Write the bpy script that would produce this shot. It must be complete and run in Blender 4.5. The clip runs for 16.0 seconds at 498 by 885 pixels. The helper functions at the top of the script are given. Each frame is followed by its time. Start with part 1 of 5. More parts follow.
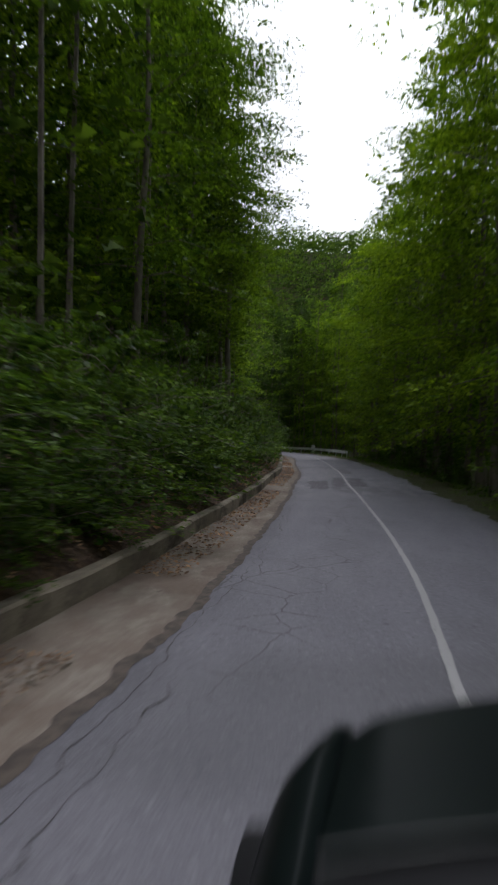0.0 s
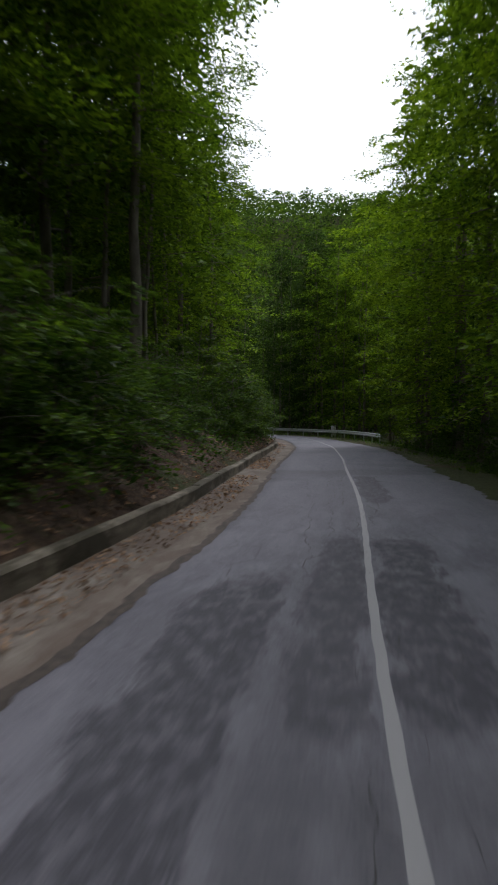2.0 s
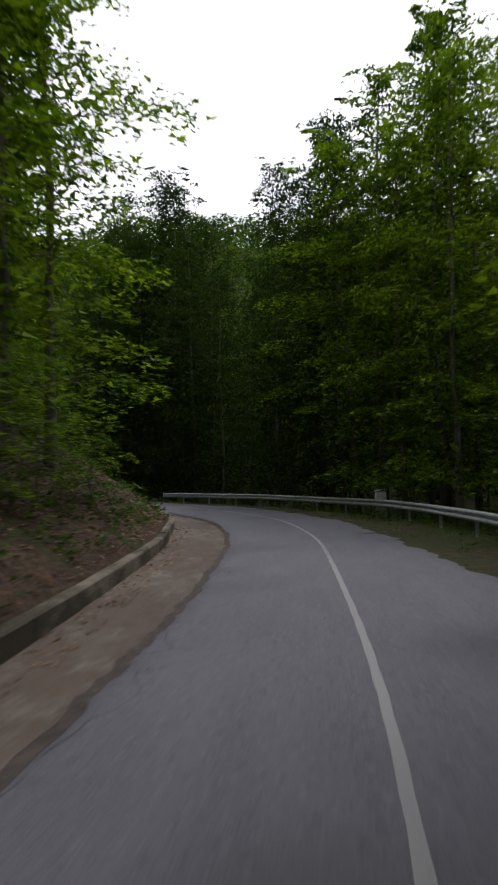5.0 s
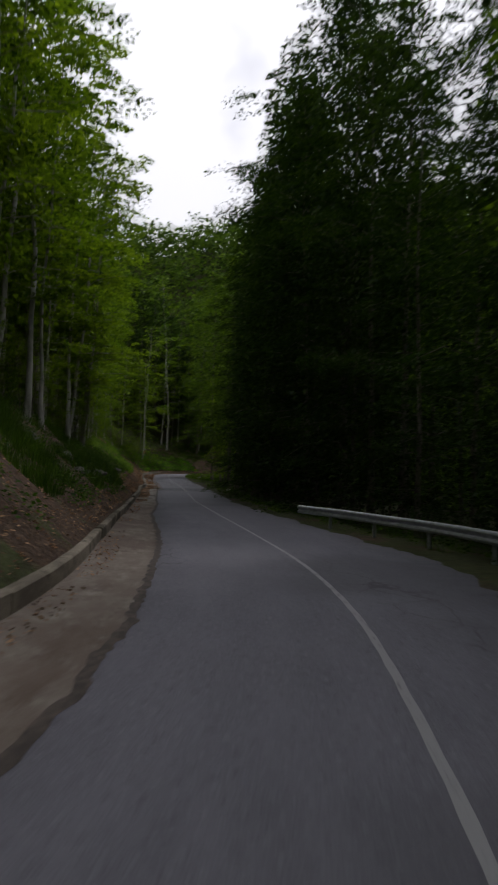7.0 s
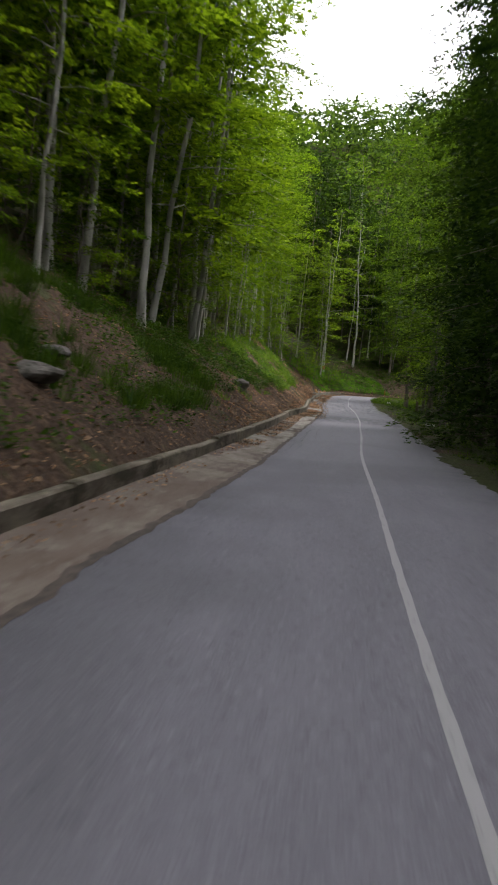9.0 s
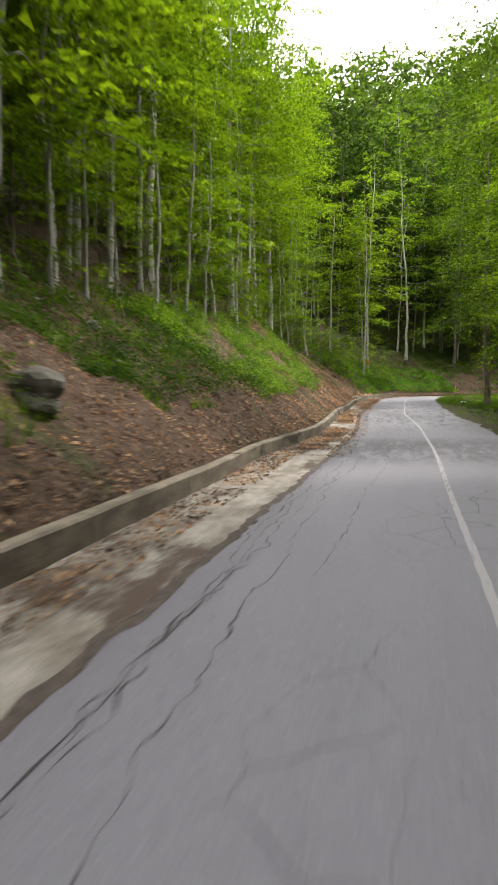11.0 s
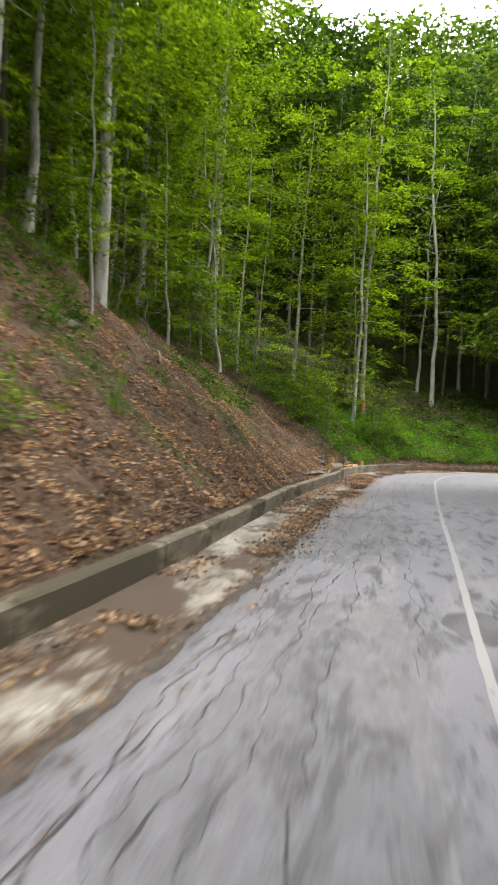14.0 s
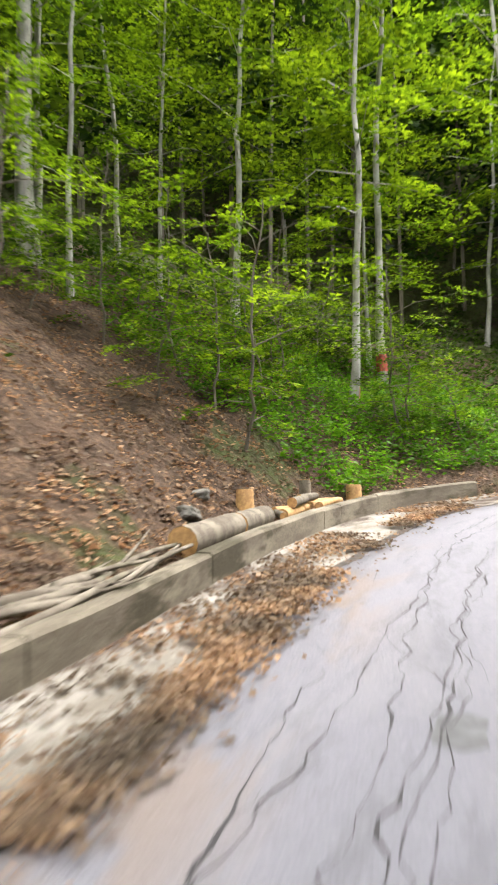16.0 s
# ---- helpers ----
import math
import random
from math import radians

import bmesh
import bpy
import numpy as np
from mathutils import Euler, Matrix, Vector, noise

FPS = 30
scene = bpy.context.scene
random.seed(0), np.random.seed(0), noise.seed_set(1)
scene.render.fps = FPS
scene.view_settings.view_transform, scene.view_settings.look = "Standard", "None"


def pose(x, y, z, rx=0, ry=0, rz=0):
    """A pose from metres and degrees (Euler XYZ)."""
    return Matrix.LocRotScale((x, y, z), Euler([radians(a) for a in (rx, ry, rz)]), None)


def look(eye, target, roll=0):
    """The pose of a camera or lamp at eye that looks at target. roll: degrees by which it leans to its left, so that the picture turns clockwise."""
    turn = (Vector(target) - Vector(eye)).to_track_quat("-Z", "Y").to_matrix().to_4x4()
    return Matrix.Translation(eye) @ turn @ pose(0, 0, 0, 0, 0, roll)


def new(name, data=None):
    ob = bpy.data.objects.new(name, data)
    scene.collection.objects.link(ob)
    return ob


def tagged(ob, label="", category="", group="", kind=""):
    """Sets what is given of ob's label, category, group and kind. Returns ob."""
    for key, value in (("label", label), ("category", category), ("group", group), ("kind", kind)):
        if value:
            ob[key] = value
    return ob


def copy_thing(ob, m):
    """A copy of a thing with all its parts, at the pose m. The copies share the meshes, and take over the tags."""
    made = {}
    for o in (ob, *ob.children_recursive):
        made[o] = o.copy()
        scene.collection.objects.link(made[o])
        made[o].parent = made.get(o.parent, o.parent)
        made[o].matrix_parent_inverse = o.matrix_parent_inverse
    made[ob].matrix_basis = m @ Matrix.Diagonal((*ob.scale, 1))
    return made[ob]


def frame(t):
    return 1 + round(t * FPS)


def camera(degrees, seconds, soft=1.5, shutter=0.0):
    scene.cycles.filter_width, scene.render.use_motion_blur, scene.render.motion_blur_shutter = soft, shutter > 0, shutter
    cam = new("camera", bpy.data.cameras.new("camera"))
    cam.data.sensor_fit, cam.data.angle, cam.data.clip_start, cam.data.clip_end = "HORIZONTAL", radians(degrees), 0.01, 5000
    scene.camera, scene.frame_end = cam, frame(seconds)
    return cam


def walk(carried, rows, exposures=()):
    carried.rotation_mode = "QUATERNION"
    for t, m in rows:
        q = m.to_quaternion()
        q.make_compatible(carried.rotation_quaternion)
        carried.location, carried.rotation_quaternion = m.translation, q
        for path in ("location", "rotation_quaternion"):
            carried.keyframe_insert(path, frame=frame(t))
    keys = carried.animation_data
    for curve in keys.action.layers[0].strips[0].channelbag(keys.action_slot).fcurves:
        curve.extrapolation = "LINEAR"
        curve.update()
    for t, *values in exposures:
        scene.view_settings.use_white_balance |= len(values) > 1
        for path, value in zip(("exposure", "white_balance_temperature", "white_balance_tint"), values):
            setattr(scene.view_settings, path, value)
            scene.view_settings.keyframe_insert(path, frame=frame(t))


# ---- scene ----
LENS = 33.74
cam = camera(LENS, 16.0, soft=2.0, shutter=0.35)

# seconds, eye, heading to the left of +y, tilt up, lean
PATH = [
    (0, (0.000, -0.000, 1.786), 0.04, 0.12, 1.45),
    (0.5, (1.089, 7.353, 1.681), 2.67, -1.84, -2.02),
    (1, (1.996, 14.777, 1.680), 3.46, 0.10, -1.74),
    (1.5, (2.855, 22.397, 1.736), 2.53, -1.01, -0.96),
    (2, (3.662, 30.088, 1.819), 2.34, -1.15, 0.41),
    (2.5, (4.384, 37.792, 1.850), 2.20, 0.31, 0.26),
    (3, (4.960, 45.507, 1.984), 4.60, 1.87, -0.58),
    (3.5, (5.540, 53.268, 2.011), 5.09, 1.08, -0.58),
    (3.7, (5.640, 56.388, 2.027), 4.16, 2.43, -0.95),
    (5.8, (6.732, 89.534, 2.318), 7.15, 2.96, -0.10),
    (6, (6.591, 92.650, 2.346), 6.99, 2.41, 1.89),
    (6.5, (5.803, 100.384, 2.448), 15.97, 3.87, -1.23),
    (7, (4.135, 107.906, 2.530), 21.64, 2.87, 1.47),
    (7.5, (1.934, 115.188, 2.642), 27.79, 0.65, 3.02),
    (8, (-1.071, 122.182, 2.693), 33.42, -0.87, 3.07),
    (8.5, (-4.480, 129.007, 2.687), 35.42, -2.63, 2.65),
    (8.7, (-5.956, 131.697, 2.735), 34.51, -3.37, 5.45),
    (10.8, (-21.082, 159.965, 2.949), 39.28, -2.12, -1.63),
    (11, (-22.574, 162.641, 3.004), 38.84, -2.61, 0.16),
    (11.5, (-26.219, 169.415, 3.224), 38.58, -2.94, 1.83),
    (12, (-29.698, 176.219, 3.334), 38.03, -1.93, 2.01),
    (12.5, (-33.292, 182.873, 3.348), 37.67, -1.79, 3.91),
    (13, (-36.821, 189.476, 3.622), 39.02, -2.08, 2.37),
    (13.5, (-40.518, 195.822, 3.927), 39.18, -0.29, 2.97),
    (14, (-44.349, 202.083, 4.155), 39.86, 1.11, 3.10),
    (14.5, (-47.706, 208.325, 4.309), 40.99, 0.30, 1.18),
    (15, (-50.897, 214.210, 4.525), 40.95, 1.22, 2.48),
    (15.5, (-53.864, 219.830, 4.752), 41.49, 1.02, 2.19),
    (16, (-56.846, 225.077, 4.883), 44.81, 1.19, -0.83),
]


def aim(eye, yaw, pitch, roll):
    y, p = radians(yaw), radians(pitch)
    way = Vector((-math.sin(y) * math.cos(p), math.cos(y) * math.cos(p), math.sin(p)))
    return look(eye, Vector(eye) + way, roll)


EXPOSURES = [(0.0, -0.42, 6050, 14), (0.5, -0.1, 6100, 15), (1.0, 0.05, 6100, 15), (1.6, 0.0, 6000, 15), (2.0, -0.3, 6000, 14), (2.5, -0.1, 6000, 14), (3.0, 0.2, 6050, 15), (3.5, 0.12, 6100, 16), (5.8, -0.95, 6250, 15), (6.5, -1.15, 6250, 15), (7.6, -1.05, 6250, 15), (8.1, -0.35, 6150, 16), (8.6, 0.22, 6250, 16), (10.8, 1.4, 6800, 13), (11.5, 1.35, 6800, 12),
             (12.0, 1.1, 6800, 11), (12.5, 1.62, 6800, 11), (13.1, 1.05, 6800, 10), (14.0, 1.3, 6650, 10), (14.5, 1.55, 6650, 11), (15.0, 1.75, 6600, 11), (16.0, 2.0, 6600, 13)]
walk(cam, [(t, aim(eye, yaw, pitch, roll)) for t, eye, yaw, pitch, roll in PATH], EXPOSURES)

# ---- sky and sun ----
SUN_ELEVATION, SUN_AZIMUTH = radians(55), radians(18)
world = bpy.data.worlds.new("cloudy_sky")
scene.world = world
world.use_nodes = True
wn, wl = world.node_tree.nodes, world.node_tree.links
wn.clear()
w_out = wn.new("ShaderNodeOutputWorld")
w_bg = wn.new("ShaderNodeBackground")
w_sky = wn.new("ShaderNodeTexSky")
w_sky.sky_type, w_sky.sun_disc = "NISHITA", False
w_sky.sun_elevation, w_sky.sun_rotation = SUN_ELEVATION, SUN_AZIMUTH
w_co = wn.new("ShaderNodeTexCoord")
w_no = wn.new("ShaderNodeTexNoise")
w_no.inputs["Scale"].default_value, w_no.inputs["Detail"].default_value = 3.2, 5.0
w_ramp = wn.new("ShaderNodeValToRGB")
w_ramp.color_ramp.elements[0].position, w_ramp.color_ramp.elements[0].color = 0.33, (0.5, 0.5, 0.5, 1)
w_ramp.color_ramp.elements[1].position, w_ramp.color_ramp.elements[1].color = 0.46, (1, 1, 1, 1)
w_mix = wn.new("ShaderNodeMix")
w_mix.data_type = "RGBA"
# cloud cover, brighter overhead than near the horizon
w_sep = wn.new("ShaderNodeSeparateXYZ")
w_rise = wn.new("ShaderNodeMapRange")
w_rise.inputs["From Min"].default_value, w_rise.inputs["From Max"].default_value = 0.25, 0.95
w_cloud = wn.new("ShaderNodeMix")
w_cloud.data_type = "RGBA"
w_cloud.inputs["A"].default_value, w_cloud.inputs["B"].default_value = (21.0, 21.0, 21.2, 1), (28.0, 28.2, 28.6, 1)
wl.new(w_co.outputs["Generated"], w_sep.inputs["Vector"])
wl.new(w_sep.outputs["Z"], w_rise.inputs["Value"])
wl.new(w_rise.outputs["Result"], w_cloud.inputs["Factor"])
wl.new(w_cloud.outputs["Result"], w_mix.inputs["B"])
w_bg.inputs["Strength"].default_value = 0.1
wl.new(w_co.outputs["Generated"], w_no.inputs["Vector"])
wl.new(w_no.outputs["Fac"], w_ramp.inputs["Fac"])
wl.new(w_ramp.outputs["Color"], w_mix.inputs["Factor"])
wl.new(w_sky.outputs["Color"], w_mix.inputs["A"])
wl.new(w_mix.outputs["Result"], w_bg.inputs["Color"])
wl.new(w_bg.outputs["Background"], w_out.inputs["Surface"])

sun = new("sun", bpy.data.lights.new("sun", "SUN"))
sun.data.energy, sun.data.angle, sun.data.color = 1.9, radians(13), (1.0, 0.96, 0.9)
sun.matrix_world = look((0, 0, 90), (-math.sin(SUN_AZIMUTH) * 50, -math.cos(SUN_AZIMUTH) * 50, 90 - 50 * math.tan(SUN_ELEVATION)))


# ---- materials ----
def shader(name, rough=0.8, metal=0.0, spec=0.5):
    m = bpy.data.materials.new(name)
    m.use_nodes = True
    n = m.node_tree.nodes
    b = n["Principled BSDF"]
    b.inputs["Roughness"].default_value, b.inputs["Metallic"].default_value = rough, metal
    b.inputs["Specular IOR Level"].default_value = spec
    return m, n, m.node_tree.links, b


def mix_rgb(n, l, fac, a, b, mode="MIX"):
    k = n.new("ShaderNodeMix")
    k.data_type, k.blend_type = "RGBA", mode
    for key, v in (("Factor", fac), ("A", a), ("B", b)):
        if isinstance(v, (int, float)):
            k.inputs[key].default_value = v
        elif isinstance(v, tuple):
            k.inputs[key].default_value = (*v, 1)
        else:
            l.new(v, k.inputs[key])
    return k.outputs["Result"]


def ramp(n, l, src, a, b, va=0.0, vb=1.0):
    k = n.new("ShaderNodeMapRange")
    k.inputs["From Min"].default_value, k.inputs["From Max"].default_value = a, b
    k.inputs["To Min"].default_value, k.inputs["To Max"].default_value = va, vb
    k.interpolation_type = "SMOOTHSTEP"
    l.new(src, k.inputs["Value"])
    return k.outputs["Result"]


def math_node(n, l, op, a, b=0.0):
    k = n.new("ShaderNodeMath")
    k.operation = op
    for i, v in enumerate((a, b)):
        if isinstance(v, (int, float)):
            k.inputs[i].default_value = v
        else:
            l.new(v, k.inputs[i])
    return k.outputs[0]


def place(n, l, kind="Object", scale=(1, 1, 1)):
    c = n.new("ShaderNodeTexCoord")
    mp = n.new("ShaderNodeMapping")
    mp.inputs["Scale"].default_value = scale
    l.new(c.outputs[kind], mp.inputs["Vector"])
    return mp.outputs["Vector"]


def grain(n, l, vec, scale, detail=4.0, rough=0.55, distort=0.0):
    k = n.new("ShaderNodeTexNoise")
    k.inputs["Scale"].default_value, k.inputs["Detail"].default_value = scale, detail
    k.inputs["Roughness"].default_value, k.inputs["Distortion"].default_value = rough, distort
    l.new(vec, k.inputs["Vector"])
    return k.outputs["Fac"]


def cells(n, l, vec, scale, feature="F1"):
    k = n.new("ShaderNodeTexVoronoi")
    k.feature = feature
    k.inputs["Scale"].default_value = scale
    l.new(vec, k.inputs["Vector"])
    return k.outputs["Distance"]


def bump(n, l, b, height, strength, distance=0.02):
    k = n.new("ShaderNodeBump")
    k.inputs["Strength"].default_value, k.inputs["Distance"].default_value = strength, distance
    l.new(height, k.inputs["Height"])
    l.new(k.outputs["Normal"], b.inputs["Normal"])


def asphalt_material():
    m, n, l, b = shader("old_asphalt", 0.85, spec=0.35)
    uv, long_uv = place(n, l, "UV"), place(n, l, "UV", (0.22, 1.0, 1.0))
    fine, mid, big = grain(n, l, uv, 55, 3), grain(n, l, long_uv, 1.7, 5, 0.6), grain(n, l, uv, 0.11, 3)
    speck = cells(n, l, uv, 42)
    col = mix_rgb(n, l, ramp(n, l, mid, 0.35, 0.68), (0.072, 0.070, 0.084), (0.105, 0.102, 0.119))
    col = mix_rgb(n, l, ramp(n, l, fine, 0.3, 0.7), col, (0.136, 0.132, 0.150))
    col = mix_rgb(n, l, ramp(n, l, speck, 0.05, 0.3, 0.7, 0.0), col, (0.038, 0.038, 0.042))
    chip = grain(n, l, uv, 15, 3, 0.7)
    col = mix_rgb(n, l, ramp(n, l, chip, 0.53, 0.68, 0.0, 0.8), col, (0.175, 0.168, 0.188))
    col = mix_rgb(n, l, ramp(n, l, grain(n, l, uv, 9, 4, 0.7), 0.30, 0.46, 0.7, 0.0), col, (0.045, 0.044, 0.052))
    # damp and worn stretches
    col = mix_rgb(n, l, ramp(n, l, big, 0.52, 0.62, 0.0, 0.4), col, (0.05, 0.05, 0.055))
    # mottled dark streaks along the second straight
    sep = n.new("ShaderNodeSeparateXYZ")
    l.new(uv, sep.inputs["Vector"])
    pale_zone = ramp(n, l, sep.outputs["X"], 190, 228, 0.0, 0.55)
    col = mix_rgb(n, l, pale_zone, col, mix_rgb(n, l, fine, (0.158, 0.156, 0.17), (0.206, 0.203, 0.222)))
    zone2 = math_node(n, l, "MULTIPLY", ramp(n, l, sep.outputs["X"], 244, 256), ramp(n, l, sep.outputs["X"], 279, 288, 1.0, 0.3))
    blot = grain(n, l, place(n, l, "UV", (0.5, 2.4, 1.0)), 1.0, 8, 0.75, 0.5)
    col = mix_rgb(n, l, math_node(n, l, "MULTIPLY", ramp(n, l, blot, 0.49, 0.60, 0.0, 0.75), zone2), col, (0.045, 0.044, 0.047))
    pale = grain(n, l, place(n, l, "UV", (0.35, 1.9, 1.0)), 0.8, 8, 0.72, 0.4)
    col = mix_rgb(n, l, math_node(n, l, "MULTIPLY", ramp(n, l, pale, 0.50, 0.62, 0.0, 0.7), zone2), col, (0.20, 0.192, 0.197))
    damp = math_node(n, l, "MULTIPLY", ramp(n, l, sep.outputs["X"], 232.5, 236.5), ramp(n, l, sep.outputs["X"], 241, 246, 1.0, 0.0))
    col = mix_rgb(n, l, math_node(n, l, "MULTIPLY", damp, ramp(n, l, blot, 0.36, 0.56, 0.15, 0.8)), col, (0.06, 0.059, 0.064))
    # tarred and ravelled stretch on the first straight
    zone1 = math_node(n, l, "MULTIPLY", ramp(n, l, sep.outputs["X"], 71, 78), ramp(n, l, sep.outputs["X"], 85, 98, 1.0, 0.0))
    wash = grain(n, l, place(n, l, "UV", (0.3, 1.1, 1.0)), 1.4, 6, 0.65, 0.3)
    col = mix_rgb(n, l, math_node(n, l, "MULTIPLY", ramp(n, l, wash, 0.42, 0.66, 0.0, 0.5), zone1), col, (0.185, 0.18, 0.2))
    tar = grain(n, l, place(n, l, "UV", (0.26, 1.0, 1.0)), 1.0, 7, 0.68, 0.5)
    col = mix_rgb(n, l, math_node(n, l, "MULTIPLY", ramp(n, l, tar, 0.50, 0.60, 0.0, 0.3), zone1), col, mix_rgb(n, l, fine, (0.028, 0.027, 0.034), (0.075, 0.073, 0.086)))
    # tan sand washed over the edge before the bend
    side = ramp(n, l, sep.outputs["Y"], -2.5, -1.5, 1.0, 0.0)
    zone3 = math_node(n, l, "MULTIPLY", math_node(n, l, "MULTIPLY", ramp(n, l, sep.outputs["X"], 276, 286), ramp(n, l, sep.outputs["X"], 294, 300, 1.0, 0.0)), side)
    silt = grain(n, l, place(n, l, "UV", (0.4, 1.3, 1.0)), 0.9, 6, 0.65, 0.3)
    col = mix_rgb(n, l, math_node(n, l, "MULTIPLY", ramp(n, l, silt, 0.48, 0.60, 0.0, 0.45), zone3), col, (0.20, 0.135, 0.08))
    # ragged stains: from and to along the road, from and to across it, strength, colour
    drift_s = math_node(n, l, "ADD", sep.outputs["X"], math_node(n, l, "MULTIPLY", grain(n, l, place(n, l, "UV", (0.5, 1.6, 1.0)), 1.3, 6, 0.7), 3.2))
    drift_d = math_node(n, l, "ADD", sep.outputs["Y"], math_node(n, l, "MULTIPLY", grain(n, l, place(n, l, "UV", (0.35, 1.2, 1.0)), 2.1, 7, 0.72), 1.1))
    fleck = ramp(n, l, grain(n, l, place(n, l, "UV", (0.45, 1.0, 1.0)), 6.0, 5, 0.75), 0.36, 0.56, 0.35, 1.0)
    for s0, s1, d0, d1, amount, tone in ((78.0, 84.5, -1.7, -0.95, 0.9, (0.036, 0.035, 0.043)), (79.8, 87.5, -0.62, -0.1, 0.8, (0.04, 0.039, 0.047)), (80.2, 87.5, 0.08, 0.8, 0.85, (0.036, 0.035, 0.043)), (93.0, 101.0, 0.12, 0.75, 0.75, (0.042, 0.04, 0.048)),
                                         (272.0, 280.0, -2.4, -0.7, 0.5, (0.075, 0.073, 0.078)), (285.2, 287.3, -2.35, -2.05, 0.55, (0.21, 0.14, 0.085)), (283.2, 284.9, -2.4, -2.05, 0.55, (0.21, 0.14, 0.085)), (281.5, 286.6, -2.95, -2.55, 0.8, (0.19, 0.12, 0.07)), (262.0, 269.0, -1.9, -0.4, 0.45, (0.075, 0.073, 0.078))):
        along = math_node(n, l, "MULTIPLY", ramp(n, l, drift_s, s0 + 1.2, s0 + 2.0), ramp(n, l, drift_s, s1 + 1.2, s1 + 2.0, 1.0, 0.0))
        over = math_node(n, l, "MULTIPLY", ramp(n, l, drift_d, d0 + 0.47, d0 + 0.6), ramp(n, l, drift_d, d1 + 0.5, d1 + 0.63, 1.0, 0.0))
        col = mix_rgb(n, l, math_node(n, l, "MULTIPLY", math_node(n, l, "MULTIPLY", along, over), math_node(n, l, "MULTIPLY", fleck, amount)), col, tone)
    # alligator cracks in some stretches
    wob = n.new("ShaderNodeMix")
    wob.data_type = "VECTOR"
    wob.inputs["Factor"].default_value = 0.12
    wn3 = n.new("ShaderNodeTexNoise")
    wn3.inputs["Scale"].default_value = 2.2
    l.new(uv, wn3.inputs["Vector"])
    l.new(place(n, l, "UV", (0.55, 1.0, 1.0)), wob.inputs["A"])
    l.new(wn3.outputs["Color"], wob.inputs["B"])
    crack = cells(n, l, wob.outputs["Result"], 1.5, "DISTANCE_TO_EDGE")
    zone = ramp(n, l, grain(n, l, place(n, l, "UV", (0.05, 0.35, 1)), 1.0, 2), 0.56, 0.66)
    line = math_node(n, l, "MULTIPLY", ramp(n, l, crack, 0.003, 0.016, 1.0, 0.0), zone)
    col = mix_rgb(n, l, math_node(n, l, "MULTIPLY", line, 0.6), col, (0.022, 0.021, 0.022))
    l.new(col, b.inputs["Base Color"])
    h = math_node(n, l, "SUBTRACT", math_node(n, l, "ADD", fine, speck), line)
    bump(n, l, b, h, 0.5, 0.008)
    return m


def patch_material():
    m, n, l, b = shader("tarred_patch", 0.7, spec=0.4)
    uv = place(n, l, "UV")
    f = grain(n, l, uv, 40, 4)
    f2 = grain(n, l, place(n, l, "UV", (0.4, 1, 1)), 2.4, 5, 0.65)
    col = mix_rgb(n, l, ramp(n, l, f2, 0.35, 0.7), (0.022, 0.022, 0.026), (0.08, 0.078, 0.085))
    col = mix_rgb(n, l, ramp(n, l, f, 0.4, 0.7), col, (0.09, 0.088, 0.093))
    l.new(col, b.inputs["Base Color"])
    bump(n, l, b, f, 0.5, 0.01)
    return m


def paint_material():
    m, n, l, b = shader("worn_road_paint", 0.7)
    uv = place(n, l, "UV")
    wear = grain(n, l, place(n, l, "UV", (0.6, 3, 1)), 5, 6, 0.7)
    big = grain(n, l, place(n, l, "UV", (0.08, 0.1, 1)), 1.0, 2)
    lim = math_node(n, l, "ADD", math_node(n, l, "MULTIPLY", wear, 0.6), math_node(n, l, "MULTIPLY", big, 0.5))
    col = mix_rgb(n, l, ramp(n, l, lim, 0.57, 0.68), (0.225, 0.22, 0.222), (0.095, 0.093, 0.098))
    col = mix_rgb(n, l, ramp(n, l, grain(n, l, uv, 30, 3), 0.4, 0.7, 0, 0.35), col, (0.19, 0.186, 0.182))
    l.new(col, b.inputs["Base Color"])
    bump(n, l, b, wear, 0.3, 0.004)
    return m


def concrete_material(name, light, dark, dirt, amount, soiled=0.0):
    m, n, l, b = shader(name, 0.9, spec=0.3)
    ob = place(n, l, "Object")
    uv = place(n, l, "UV", (0.35, 1.0, 1.0))
    mid, fine, big = grain(n, l, uv, 2.3, 6, 0.65), grain(n, l, ob, 38, 4), grain(n, l, ob, 0.16, 3)
    col = mix_rgb(n, l, ramp(n, l, mid, 0.32, 0.66), light, dark)
    col = mix_rgb(n, l, ramp(n, l, fine, 0.35, 0.75, 0.0, 0.5), col, tuple(v * 0.55 for v in dark))
    soil = math_node(n, l, "ADD", math_node(n, l, "MULTIPLY", grain(n, l, uv, 1.1, 6, 0.7), 0.6), math_node(n, l, "MULTIPLY", big, 0.5))
    col = mix_rgb(n, l, ramp(n, l, soil, amount, amount + 0.08), col, dirt)
    if soiled:
        # the first stretch is trodden full of earth
        sep = n.new("ShaderNodeSeparateXYZ")
        l.new(place(n, l, "UV"), sep.inputs["Vector"])
        earth = math_node(n, l, "MULTIPLY", ramp(n, l, sep.outputs["X"], 195, 225, soiled, 0.0), ramp(n, l, grain(n, l, uv, 3.1, 6, 0.7), 0.3, 0.62, 0.45, 1.0))
        col = mix_rgb(n, l, earth, col, mix_rgb(n, l, fine, (0.075, 0.055, 0.042), (0.14, 0.108, 0.085)))
    l.new(col, b.inputs["Base Color"])
    bump(n, l, b, math_node(n, l, "ADD", fine, mid), 0.5, 0.02)
    return m


